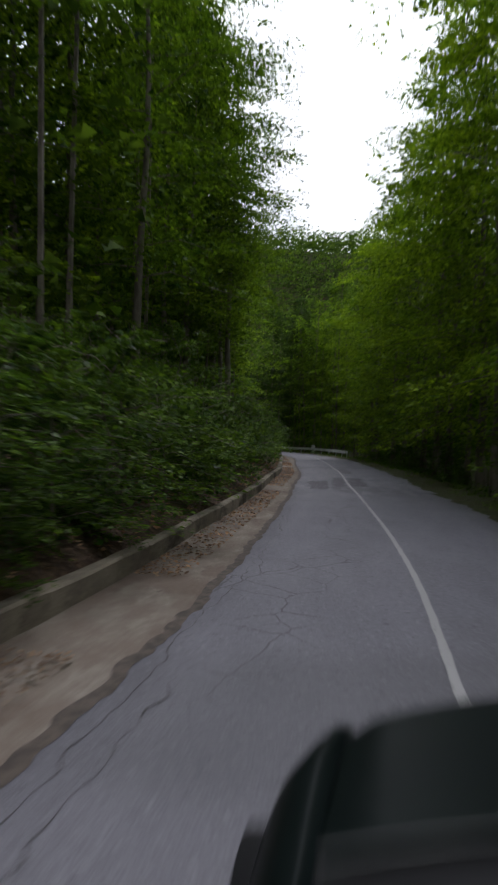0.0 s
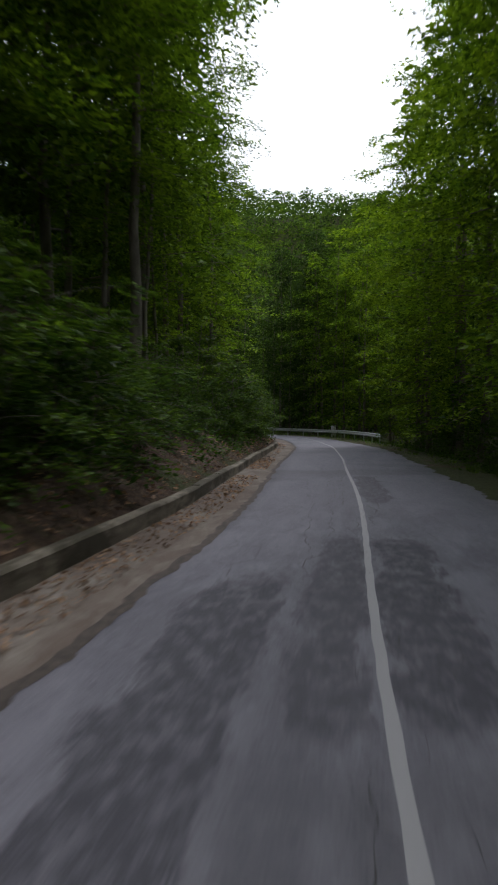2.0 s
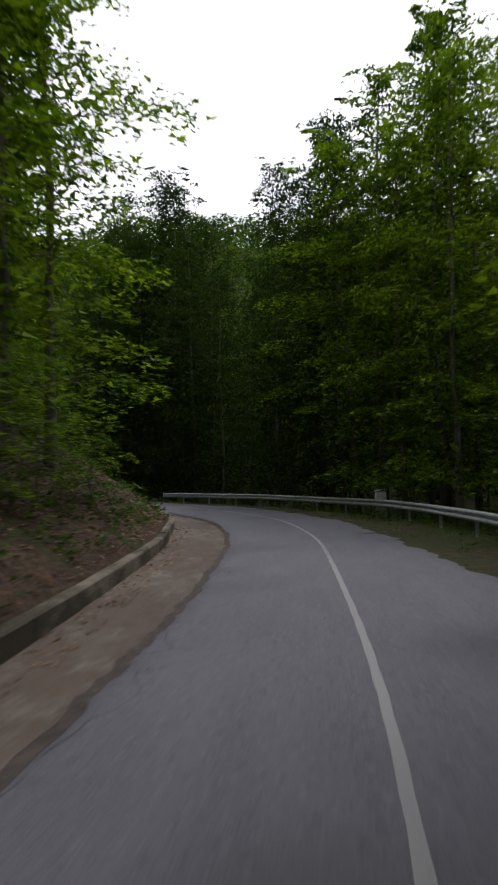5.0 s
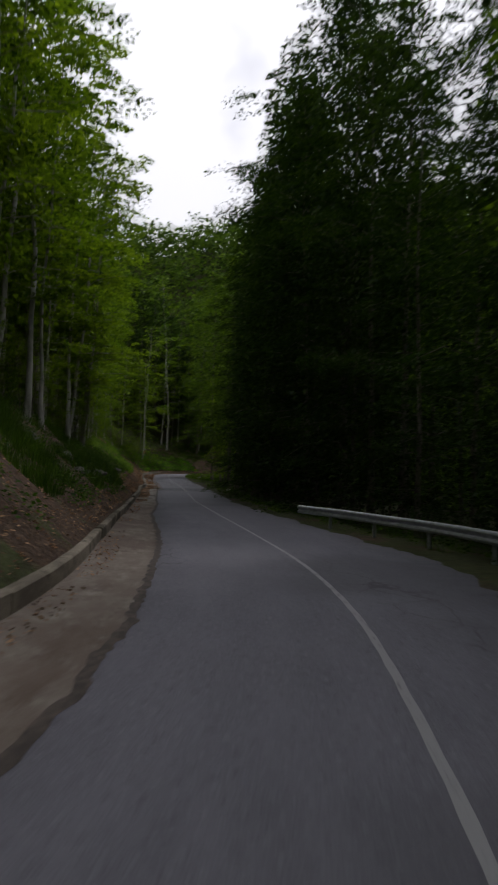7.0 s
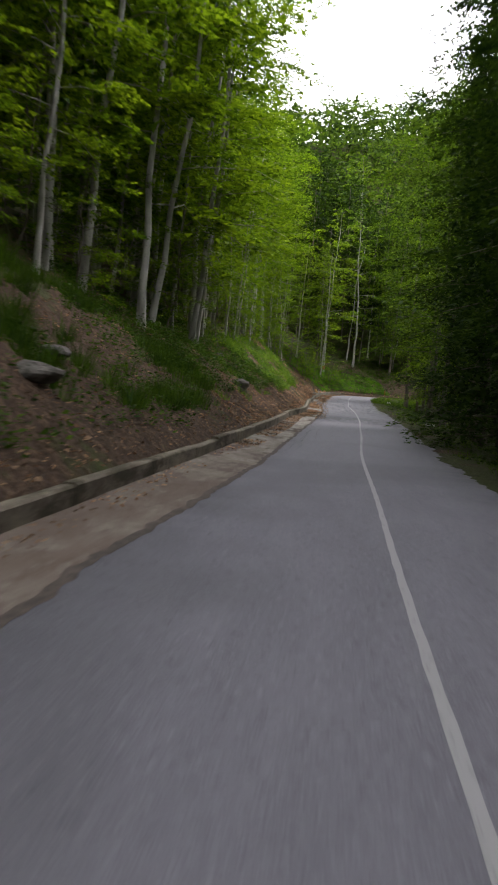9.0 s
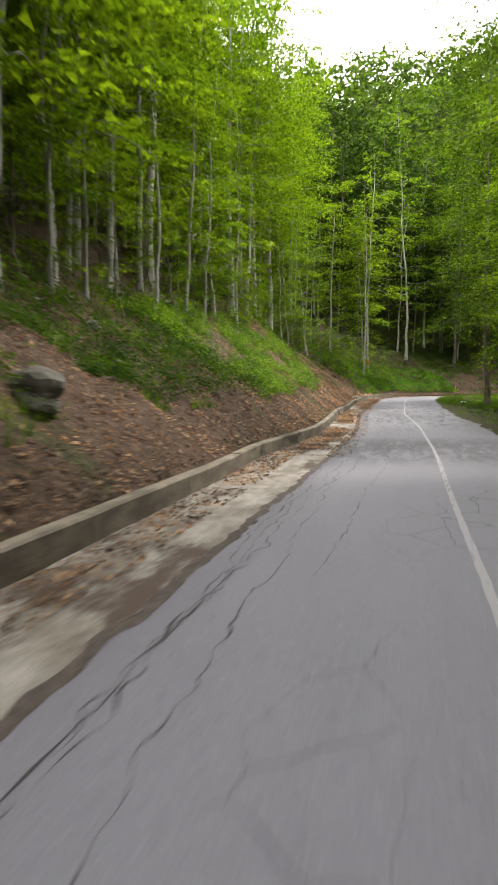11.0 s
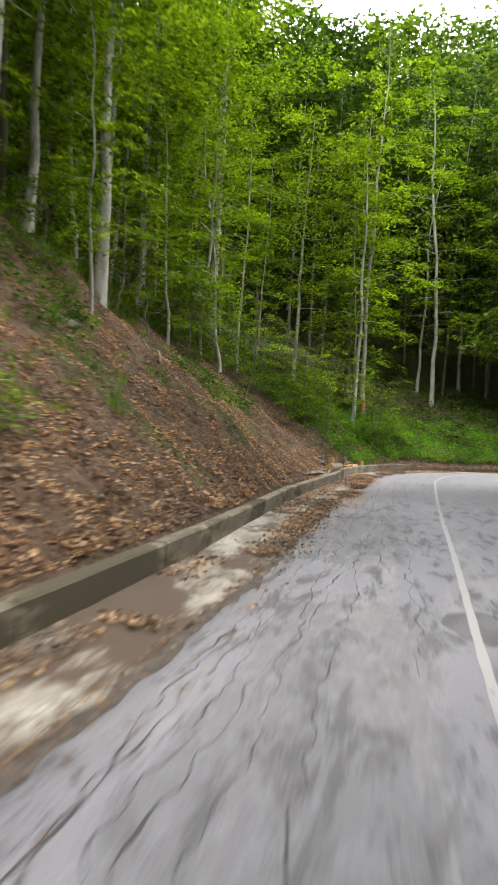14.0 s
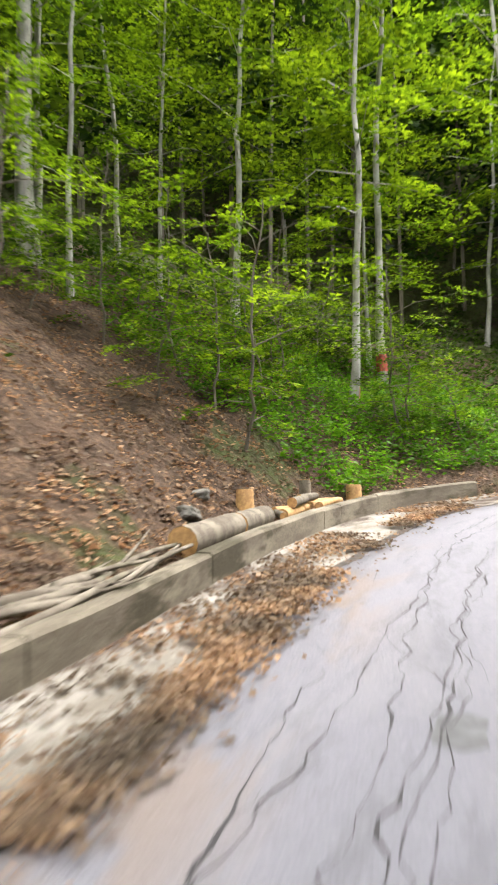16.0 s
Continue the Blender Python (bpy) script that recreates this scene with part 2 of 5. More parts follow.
def forest_floor_material(name, mossy):
    m, n, l, b = shader(name, 0.95, spec=0.2)
    ob = place(n, l, "Object")
    leaf = cells(n, l, ob, 11)
    k = n.new("ShaderNodeTexVoronoi")
    k.inputs["Scale"].default_value = 13
    l.new(ob, k.inputs["Vector"])
    sep = n.new("ShaderNodeSeparateColor")
    l.new(k.outputs["Color"], sep.inputs["Color"])
    col = mix_rgb(n, l, sep.outputs["Red"], (0.05, 0.031, 0.019), (0.145, 0.094, 0.06))
    col = mix_rgb(n, l, ramp(n, l, leaf, 0.25, 0.7, 0.0, 0.6), col, (0.04, 0.024, 0.015))
    soil = grain(n, l, ob, 0.55, 5, 0.6)
    col = mix_rgb(n, l, ramp(n, l, soil, 0.54, 0.64, 0.0, 0.85), col, (0.075, 0.046, 0.029))
    moss = grain(n, l, ob, 0.27, 5, 0.65)
    col = mix_rgb(n, l, ramp(n, l, moss, mossy, mossy + 0.1, 0.0, 0.75), col, (0.042, 0.066, 0.014))
    l.new(col, b.inputs["Base Color"])
    clod = grain(n, l, ob, 3.1, 6, 0.7)
    col = mix_rgb(n, l, ramp(n, l, clod, 0.40, 0.58, 0.5, 0.0), col, (0.022, 0.014, 0.009))
    l.new(col, b.inputs["Base Color"])
    bump(n, l, b, math_node(n, l, "ADD", leaf, math_node(n, l, "MULTIPLY", clod, 3.0)), 1.0, 0.06)
    return m


def leaf_material(name, low, high, glow, by_object=0.35):
    m = bpy.data.materials.new(name)
    m.use_nodes = True
    n, l = m.node_tree.nodes, m.node_tree.links
    n.clear()
    out = n.new("ShaderNodeOutputMaterial")
    geo, info = n.new("ShaderNodeNewGeometry"), n.new("ShaderNodeObjectInfo")
    col = mix_rgb(n, l, geo.outputs["Random Per Island"], low, high)
    tone = mix_rgb(n, l, info.outputs["Random"], (0.72, 0.8, 0.75), (1.2, 1.12, 0.95))
    col = mix_rgb(n, l, by_object * 2, col, tone, "MULTIPLY")
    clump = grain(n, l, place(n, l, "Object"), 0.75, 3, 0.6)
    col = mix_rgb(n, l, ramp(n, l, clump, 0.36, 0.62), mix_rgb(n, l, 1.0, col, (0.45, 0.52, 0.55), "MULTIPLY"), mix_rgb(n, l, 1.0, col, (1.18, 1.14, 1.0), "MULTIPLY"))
    d, t, g = n.new("ShaderNodeBsdfDiffuse"), n.new("ShaderNodeBsdfTranslucent"), n.new("ShaderNodeBsdfGlossy")
    g.inputs["Roughness"].default_value = 0.42
    l.new(col, d.inputs["Color"])
    l.new(mix_rgb(n, l, 1.0, col, glow, "MULTIPLY"), t.inputs["Color"])
    a, c = n.new("ShaderNodeMixShader"), n.new("ShaderNodeMixShader")
    a.inputs["Fac"].default_value, c.inputs["Fac"].default_value = 0.38, 0.01
    l.new(d.outputs[0], a.inputs[1])
    l.new(t.outputs[0], a.inputs[2])
    l.new(a.outputs[0], c.inputs[1])
    l.new(g.outputs[0], c.inputs[2])
    l.new(c.outputs[0], out.inputs["Surface"])
    return m


def bark_material(name, light, dark, moss=0.25):
    m, n, l, b = shader(name, 0.9, spec=0.25)
    ob = place(n, l, "Object", (1, 1, 0.35))
    mid, fine = grain(n, l, ob, 3.2, 5, 0.6), grain(n, l, place(n, l, "Object", (1, 1, 2.5)), 14, 4)
    col = mix_rgb(n, l, ramp(n, l, mid, 0.38, 0.64), light, dark)
    col = mix_rgb(n, l, ramp(n, l, fine, 0.55, 0.75, 0.0, 0.6), col, tuple(v * 0.4 for v in dark))
    col = mix_rgb(n, l, ramp(n, l, grain(n, l, ob, 1.1, 3), 0.55, 0.72, 0.0, moss), col, (0.07, 0.085, 0.035))
    l.new(col, b.inputs["Base Color"])
    bump(n, l, b, fine, 0.5, 0.02)
    return m


def plain_material(name, colour, rough, metal=0.0, spot=0.12, scale=6.0, spec=0.5):
    m, n, l, b = shader(name, rough, metal, spec)
    ob = place(n, l, "Object")
    f = grain(n, l, ob, scale, 5, 0.6)
    col = mix_rgb(n, l, ramp(n, l, f, 0.35, 0.7), tuple(v * (1 - spot) for v in colour), tuple(min(1, v * (1 + spot)) for v in colour))
    l.new(col, b.inputs["Base Color"])
    bump(n, l, b, f, 0.12, 0.005)
    return m


ASPHALT, PATCH, PAINT = asphalt_material(), patch_material(), paint_material()
GUTTER = concrete_material("dirty_concrete", (0.31, 0.29, 0.255), (0.145, 0.125, 0.1), (0.055, 0.037, 0.026), 0.53, 0.9)
KERB = concrete_material("kerb_concrete", (0.23, 0.20, 0.15), (0.11, 0.092, 0.068), (0.045, 0.038, 0.022), 0.54)
FLOOR, VERGE = forest_floor_material("forest_floor", 0.535), forest_floor_material("grassy_verge", 0.36)
DEEP_FLOOR = forest_floor_material("shaded_woodland_floor", 0.33)
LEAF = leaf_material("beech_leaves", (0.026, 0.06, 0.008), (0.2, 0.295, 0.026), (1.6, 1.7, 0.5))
# darker copy of the beech leaves; deep shade is put into the colour
LEAF_SHADE_TINT = leaf_material("beech_leaves_deep_shade_tint", (0.012, 0.028, 0.006), (0.045, 0.078, 0.014), (1.1, 1.2, 0.5))
# half-dark copy of the beech leaves, with woodland shade painted into it
LEAF_MID = leaf_material("beech_leaves_half_shade_tint", (0.016, 0.042, 0.007), (0.125, 0.19, 0.02), (1.5, 1.6, 0.5))
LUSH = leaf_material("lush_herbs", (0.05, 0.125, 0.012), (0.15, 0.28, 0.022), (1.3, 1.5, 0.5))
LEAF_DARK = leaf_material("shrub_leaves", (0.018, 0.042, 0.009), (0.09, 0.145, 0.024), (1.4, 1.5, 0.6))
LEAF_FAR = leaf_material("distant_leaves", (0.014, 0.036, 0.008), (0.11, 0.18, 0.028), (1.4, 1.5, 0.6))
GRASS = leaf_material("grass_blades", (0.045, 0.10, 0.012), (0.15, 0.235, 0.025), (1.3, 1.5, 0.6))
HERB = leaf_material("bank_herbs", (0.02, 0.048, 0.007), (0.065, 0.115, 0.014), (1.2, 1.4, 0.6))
DRY = leaf_material("dry_leaves", (0.11, 0.064, 0.045), (0.39, 0.265, 0.195), (1.1, 0.9, 0.75))
BARK = bark_material("beech_bark", (0.30, 0.29, 0.255), (0.16, 0.155, 0.13))
BARK_DARK = bark_material("dark_bark", (0.13, 0.115, 0.09), (0.07, 0.06, 0.048), 0.4)
DEADWOOD = bark_material("dead_wood", (0.19, 0.165, 0.13), (0.085, 0.07, 0.053), 0.35)
CUTWOOD = plain_material("fresh_cut_wood", (0.40, 0.23, 0.09), 0.8, 0, 0.25, 14)
STEEL = plain_material("galvanised_steel", (0.45, 0.47, 0.48), 0.45, 0.85, 0.2, 5)
STONE = bark_material("grey_rock", (0.13, 0.122, 0.105), (0.06, 0.056, 0.048), 0.6)
WHITEWASH = plain_material("whitewashed_concrete", (0.5, 0.49, 0.45), 0.85, 0, 0.2, 7)


# ---- plan: the road's white line, and what lies across it ----
LINE = [(-6.1, -44.6), (-3.0, -25), (0.1, -5), (1.25, 3.5), (2.3, 11), (3.15, 19), (3.8, 27.5), (4.35, 35.5), (5.0, 43.3), (5.5, 51), (5.95, 59.5), (6.35, 67.5), (6.65, 75), (6.85, 83), (6.5, 94.5),
        (5.9, 101.5), (4.6, 109), (2.6, 115.5), (0.4, 121), (-2.5, 127), (-7.8, 136.7), (-13.4, 147), (-17.8, 155), (-22.2, 163.3), (-26.2, 171), (-30.4, 179), (-34.7, 187), (-38.3, 193.5),
        (-42.5, 200.5), (-45.6, 205.8), (-51, 215.8), (-55.2, 223.7), (-58.7, 230.3), (-61.4, 235.8), (-62.9, 241), (-61.7, 246), (-57.3, 250), (-49.3, 253.9), (-34.5, 260.3), (-12.3, 269.4), (24.5, 283.3)]


def smooth_line(points, step=1.0):
    """Points every step metres along a Catmull-Rom curve."""
    p = np.array(points, float)
    p = np.vstack([2 * p[0] - p[1], p, 2 * p[-1] - p[-2]])
    out = []
    for i in range(1, len(p) - 2):
        u = np.linspace(0, 1, 24, endpoint=False)[:, None]
        a, b, c, d = p[i - 1], p[i], p[i + 1], p[i + 2]
        out.append(0.5 * (2 * b + (c - a) * u + (2 * a - 5 * b + 4 * c - d) * u**2 + (3 * b - a - 3 * c + d) * u**3))
    q = np.vstack(out + [p[-2][None]])
    for _ in range(14):
        q[1:-1] = 0.25 * q[:-2] + 0.5 * q[1:-1] + 0.25 * q[2:]
    s = np.r_[0, np.cumsum(np.hypot(*np.diff(q, axis=0).T))]
    at = np.arange(0, s[-1], step)
    return np.stack([np.interp(at, s, q[:, 0]), np.interp(at, s, q[:, 1])], 1)


CL = smooth_line(LINE)
CS = np.arange(len(CL), dtype=float)
TAN = np.gradient(CL, axis=0)
TAN /= np.linalg.norm(TAN, axis=1)[:, None]
RIGHT = np.stack([TAN[:, 1], -TAN[:, 0]], 1)
# stations in metres along the line; the first view stands at 45
KNOT_Z = ([0, 45, 60, 75, 99, 135, 154, 177, 212, 230, 245, 260, 274, 286, 300, 306, 320, 430], [-0.03, 0, -0.05, 0.06, 0.28, 0.56, 0.81, 0.95, 1.22, 1.55, 1.89, 2.4, 2.79, 3.18, 3.72, 3.98, 4.25, 4.6])
KNOT_KERB = ([0, 45, 62, 75, 92, 110, 130, 147, 163, 175, 190, 205, 222, 235, 245, 262, 272, 282, 292, 302, 430], [-3.8, -3.8, -3.9, -3.5, -3.4, -3.6, -3.5, -4.1, -4.2, -4.5, -4.3, -4.1, -4.1, -4.35, -3.9, -3.7, -3.7, -4.05, -3.8, -4.0, -4.0])
KNOT_EDGE = ([0, 45, 62, 74, 90, 108, 132, 148, 160, 169, 180, 192, 205, 228, 245, 270, 286, 300, 430], [-2.55, -2.55, -2.65, -2.4, -2.25, -2.55, -2.3, -2.4, -2.65, -3.0, -2.9, -3.05, -2.6, -2.75, -2.6, -2.5, -2.85, -2.7, -2.9])
KNOT_SIDE = ([0, 45, 68, 100, 128, 144, 157, 166, 172, 196, 300, 430], [2.9, 2.9, 3.2, 3.1, 3.1, 2.1, 2.1, 2.7, 3.3, 2.8, 2.8, 3.0])
KNOT_BANK = ([0, 110, 150, 165, 185, 200, 220, 245, 262, 273, 284, 296, 303, 307, 312, 330, 430], [0.55, 0.55, 0.55, 0.7, 0.8, 0.78, 0.66, 0.66, 0.76, 0.88, 0.84, 0.78, 0.66, 0.42, 0.24, 0.16, 0.2])


def knots(table, s):
    return np.interp(s, *table)


def station(x, y):
    """The station along the line and the distance across (right of it: positive)."""
    x, y = np.atleast_1d(np.asarray(x, float)), np.atleast_1d(np.asarray(y, float))
    s, d = np.empty(len(x)), np.empty(len(x))
    for a in range(0, len(x), 4000):
        dx, dy = x[a:a + 4000, None] - CL[None, :, 0], y[a:a + 4000, None] - CL[None, :, 1]
        k = (dx * dx + dy * dy).argmin(1)
        i = np.arange(len(k))
        px, py = dx[i, k], dy[i, k]
        s[a:a + 4000] = CS[k] + px * TAN[k, 0] + py * TAN[k, 1]
        side = px * RIGHT[k, 0] + py * RIGHT[k, 1]
        d[a:a + 4000] = np.sign(side) * np.hypot(px, py)
    return s, d


def spot(s, d):
    """The place at a station and a distance across."""
    s, d = np.asarray(s, float), np.asarray(d, float)
    c = [np.interp(s, CS, a) for a in (CL[:, 0], CL[:, 1], RIGHT[:, 0], RIGHT[:, 1])]
    return c[0] + d * c[2], c[1] + d * c[3]


def bumps(x, y, size):
    """A smooth uneven field between -1 and 1, about size metres from hump to hump."""
    k = 6.28 / size
    return (np.sin(k * x * 0.9 + 1.3 * np.sin(k * y * 0.37 + 0.5)) + np.sin(k * y * 1.07 + 1.7 * np.sin(k * x * 0.43)) + np.sin(k * 0.71 * (x + y) + 2.1)) / 3


def land(s, d, x, y):
    """Height of the ground beside and away from the road."""
    z = knots(KNOT_Z, s)
    kerb, bank = knots(KNOT_KERB, s), knots(KNOT_BANK, s)
    u = np.maximum(0, kerb - 0.12 - d)
    top = np.where(s > 306, 28.0, 11.0)
    past = np.where(s > 306, 1.0, 0.5 * bank + 0.12)
    u = np.maximum(0, u - np.interp(s, [284, 288, 301, 305], [0, 0.75, 0.75, 0]))
    rise = 0.22 + bank * np.minimum(u, top) + past * np.maximum(0, u - top)
    cap = np.where(s > 306, np.clip(58 + 0.43 * (x + 127), 42, 92), 60.0)
    rise = np.where(rise > cap, cap + (rise - cap) * 0.08, rise)
    rough = np.clip(u / 2, 0, 1) * (0.16 * bumps(x, y, 1.9) + 0.3 * bumps(x, y, 6.3)) + np.clip((u - 12) / 25, 0, 1) * 1.6 * bumps(x, y, 31)
    left = rise + rough
    v = np.maximum(0, d - np.maximum(knots(KNOT_SIDE, s), 2.8) - 1.4)
    drop = -0.03 - 0.16 * np.minimum(v, 9) + 0.02 * np.clip(v - 9, 0, 22) + 0.62 * np.clip(v - 32, 0, 160)
    right = drop + np.clip(v / 2, 0, 1) * (0.1 * bumps(x, y, 2.2) + 0.25 * bumps(x, y, 7.1)) + np.clip((v - 25) / 25, 0, 1) * 2.0 * bumps(x, y, 37)
    return z + np.where(d < kerb, left, np.where(d > 2, right, -0.03))


def ground_at(x, y):
    s, d = station(x, y)
    return land(s, d, np.atleast_1d(np.asarray(x, float)), np.atleast_1d(np.asarray(y, float)))


# ---- builders ----
def mesh_of(name, verts, faces, material, smooth=False, uv=None):
    me = bpy.data.meshes.new(name)
    me.from_pydata([tuple(v) for v in np.asarray(verts, float).tolist()], [], [tuple(f) for f in faces])
    me.materials.append(material)
    if smooth:
        me.polygons.foreach_set("use_smooth", [True] * len(me.polygons))
    if uv is not None:
        layer = me.uv_layers.new(name="UVMap")
        idx = np.empty(len(me.loops), dtype=np.int32)
        me.loops.foreach_get("vertex_index", idx)
        layer.data.foreach_set("uv", np.asarray(uv, float)[idx].ravel())
    me.update()
    return me


def thing(name, label, category, group="", kind="", m=None):
    ob = tagged(new(name), label, category, group, kind)
    ob.empty_display_size = 0.2
    if m is not None:
        ob.matrix_world = m
    return ob


def mesh_part(name, me, parent=None, label="", m=None):
    ob = new(name, me)
    if parent is not None:
        ob.parent = parent
    if m is not None:
        ob.matrix_basis = m
    if label:
        ob["label"] = label
    return ob


def part(name, bm, material, parent, label="", m=None, smooth=True):
    me = bpy.data.meshes.new(name)
    bm.to_mesh(me)
    bm.free()
    me.materials.append(material)
    if smooth:
        me.polygons.foreach_set("use_smooth", [True] * len(me.polygons))
    return mesh_part(name, me, parent, label, m)


def strip(stations, across, height, holes=False):
    """Vertices, faces and station coordinates of a sheet along the road. across and height: functions of the stations, one for each column."""
    cols = [np.broadcast_to(a, stations.shape) if not callable(a) else a(stations) for a in across]
    verts, uv = [], []
    for k, d in enumerate(cols):
        x, y = spot(stations, d)
        verts.append(np.stack([x, y, height(k, stations, d, x, y)], 1))
        uv.append(np.stack([stations, d], 1))
    verts, uv = np.stack(verts, 1), np.stack(uv, 1)
    n, c = verts.shape[:2]
    faces = [(i * c + j, i * c + j + 1, (i + 1) * c + j + 1, (i + 1) * c + j) for i in range(n - 1) for j in range(c - 1)]
    return verts.reshape(-1, 3), faces, uv.reshape(-1, 2)


def tube(path, radii, sides=6, close=False):
    """A round tapered tube along a path: vertices and faces."""
    p = np.asarray(path, float)
    t = np.gradient(p, axis=0)
    t /= np.linalg.norm(t, axis=1)[:, None] + 1e-9
    ref = np.where(np.abs(t[:, 2:3]) > 0.9, [[1.0, 0, 0]], [[0, 0, 1.0]])
    a = np.cross(t, ref)
    a /= np.linalg.norm(a, axis=1)[:, None] + 1e-9
    b = np.cross(t, a)
    w = np.linspace(0, 2 * math.pi, sides, endpoint=False)
    v = p[:, None] + np.asarray(radii)[:, None, None] * (np.cos(w)[None, :, None] * a[:, None] + np.sin(w)[None, :, None] * b[:, None])
    n = len(p)
    f = [(i * sides + j, i * sides + (j + 1) % sides, (i + 1) * sides + (j + 1) % sides, (i + 1) * sides + j) for i in range(n - 1) for j in range(sides)]
    if close:
        f += [tuple(range(sides))[::-1], tuple((n - 1) * sides + j for j in range(sides))]
    return v.reshape(-1, 3), f


def joined(pieces):
    verts, faces, base = [], [], 0
    for v, f in pieces:
        verts.append(np.asarray(v))
        faces += [tuple(i + base for i in q) for q in f]
        base += len(v)
    return np.vstack(verts), faces


# ---- ground, road, gutter, kerb ----
def axis(low, high, step, far):
    core = list(np.arange(low, high, step))
    a, g = [], step
    x = low
    while x > low - far:
        g *= 1.16
        x -= g
        a.append(x)
    b, g, x = [], step, core[-1]
    while x < high + far:
        g *= 1.16
        x += g
        b.append(x)
    return np.array(a[::-1] + core + b)


gx, gy = axis(-150, 45, 2.2, 900), axis(-40, 310, 2.2, 900)
GX, GY = np.meshgrid(gx, gy)
fx, fy = GX.ravel(), GY.ravel()
gs, gd = station(fx, fy)
gz = land(gs, gd, fx, fy)
hidden = (gd > knots(KNOT_KERB, gs) - 15) & (gd < 11)
gz = np.where(hidden, gz - np.where((gd < -6) | (gd > 6), 0.5, 1.2), gz)
nx, ny = len(gx), len(gy)
gfaces = [(j * nx + i, j * nx + i + 1, (j + 1) * nx + i + 1, (j + 1) * nx + i) for j in range(ny - 1) for i in range(nx - 1)]
ground = tagged(new("ground", mesh_of("ground", np.stack([fx, fy, gz], 1), gfaces, DEEP_FLOOR, True)), "forest ground covered in brown leaves and moss", "ground", kind="structure")

road_s = np.arange(1, len(CL) - 2, 0.2)


def ragged(table, size, amount):
    def f(s):
        return knots(table, s) + amount * (0.6 * np.sin(s * 6.28 / size + 2 * np.sin(s * 0.31)) + 0.4 * np.sin(s * 2.9 + 1.7 * np.sin(s * 0.83)) + 0.5 * np.sin(s * 7.3 + 2.0 * np.sin(s * 1.9)) + 0.9 * (np.sin(s * 127.1) * 4375.8 % 1.0 - 0.5))
    return f


road_left, road_right = ragged(KNOT_EDGE, 5.1, 0.035), ragged(KNOT_SIDE, 6.3, 0.14)


def road_top(k, s, d, x, y):
    return knots(KNOT_Z, s) - 0.012 * np.abs(d) + 0.012 * bumps(x, y, 3.7) * np.clip(np.abs(d) - 0.4, 0, 1)


cols = [lambda s: road_left(s) - 0.05, road_left, -2.0, -1.4, -0.7, 0.0, 0.7, 1.4, 2.0, road_right, lambda s: road_right(s) + 0.06]
v, f, uv = strip(road_s, cols, lambda k, s, d, x, y: road_top(k, s, d, x, y) - (0.07 if k in (0, 10) else 0.0))
road = tagged(new("road", mesh_of("road", v, f, ASPHALT, True, uv)), "worn grey asphalt mountain road with cracks", "road", kind="structure")


def road_sheet(name, stations, across, lift, material, label="", kind=""):
    v, f, uv = strip(stations, across, lambda k, s, d, x, y: road_top(k, s, d, x, y) + lift)
    ob = mesh_part(name, mesh_of(name, v, f, material, True, uv), road, label)
    if kind:
        ob["kind"] = kind
    return ob


sway = lambda s: 0.02 * np.sin(s * 0.35)
road_sheet("centre_line", np.arange(2, 324, 0.5), [lambda s: sway(s) - 0.044 - 0.006 * np.sin(s * 5.3), sway, lambda s: sway(s) + 0.044 + 0.006 * np.sin(s * 4.1)], 0.006, PAINT, "worn white painted centre line")


def blotch(s0, s1, d0, d1, seed, name="tar_patch", material=PATCH, label="dark tarred repair patch"):
    """A tarred repair with an uneven outline."""
    s = np.linspace(s0, s1, max(8, int((s1 - s0) * 3)))
    mid, half = (d0 + d1) / 2, (d1 - d0) / 2
    w = np.sqrt(np.clip(1 - ((s - (s0 + s1) / 2) / (s1 - s0) * 2) ** 6, 0, 1)) + 0.02
    a = lambda q: mid - half * w * (0.85 + 0.16 * np.sin(q * 3.1 + seed) + 0.1 * np.sin(q * 7.7 + 2 * seed))
    b = lambda q: mid + half * w * (0.85 + 0.16 * np.sin(q * 2.7 + 3 * seed) + 0.1 * np.sin(q * 8.3 + seed))
    road_sheet(name, s, [a, lambda q: 0.5 * (a(q) + b(q)), b], 0.0042, material, label)


for s0, s1, d0, d1, seed in ((71.6, 71.72, -2.3, 2.3, 5), (267.5, 269, -0.3, 0.5, 11)):
    blotch(s0, s1, d0, d1, seed)
DAMP = plain_material("damp_asphalt", (0.085, 0.084, 0.088), 0.6, 0, 0.3, 8)
for s0, s1, d0, d1, seed in ((285.4, 286.2, -1.38, -0.92, 9), (290.5, 291.1, -1.2, -0.82, 10)):
    blotch(s0, s1, d0, d1, seed, "damp_spot", DAMP, "round damp grey spot")


def crack(s0, s1, d0, wide, seed, drift=0.0):
    """A winding lengthwise crack."""
    rnd = np.random.RandomState(seed)
    s = np.arange(s0, s1, 0.16)
    jig = np.convolve(rnd.randn(len(s) + 24), np.ones(13) / 13, "same")[12:-12] * 0.13 + np.convolve(rnd.randn(len(s)), (0.6, 0.6), "same") * 0.028
    d = d0 + jig + drift * (s - s0)
    w = wide * (0.12 + 1.1 * np.abs(np.convolve(rnd.randn(len(s)), np.ones(4) / 4, "same"))) * np.clip(np.minimum(s - s0, s1 - s) * 1.5, 0.1, 1)
    v, f, uv = strip(s, [lambda q: d - w, lambda q: d + w], lambda k, q, dd, x, y: road_top(k, q, dd, x, y) + 0.005)
    return v, f


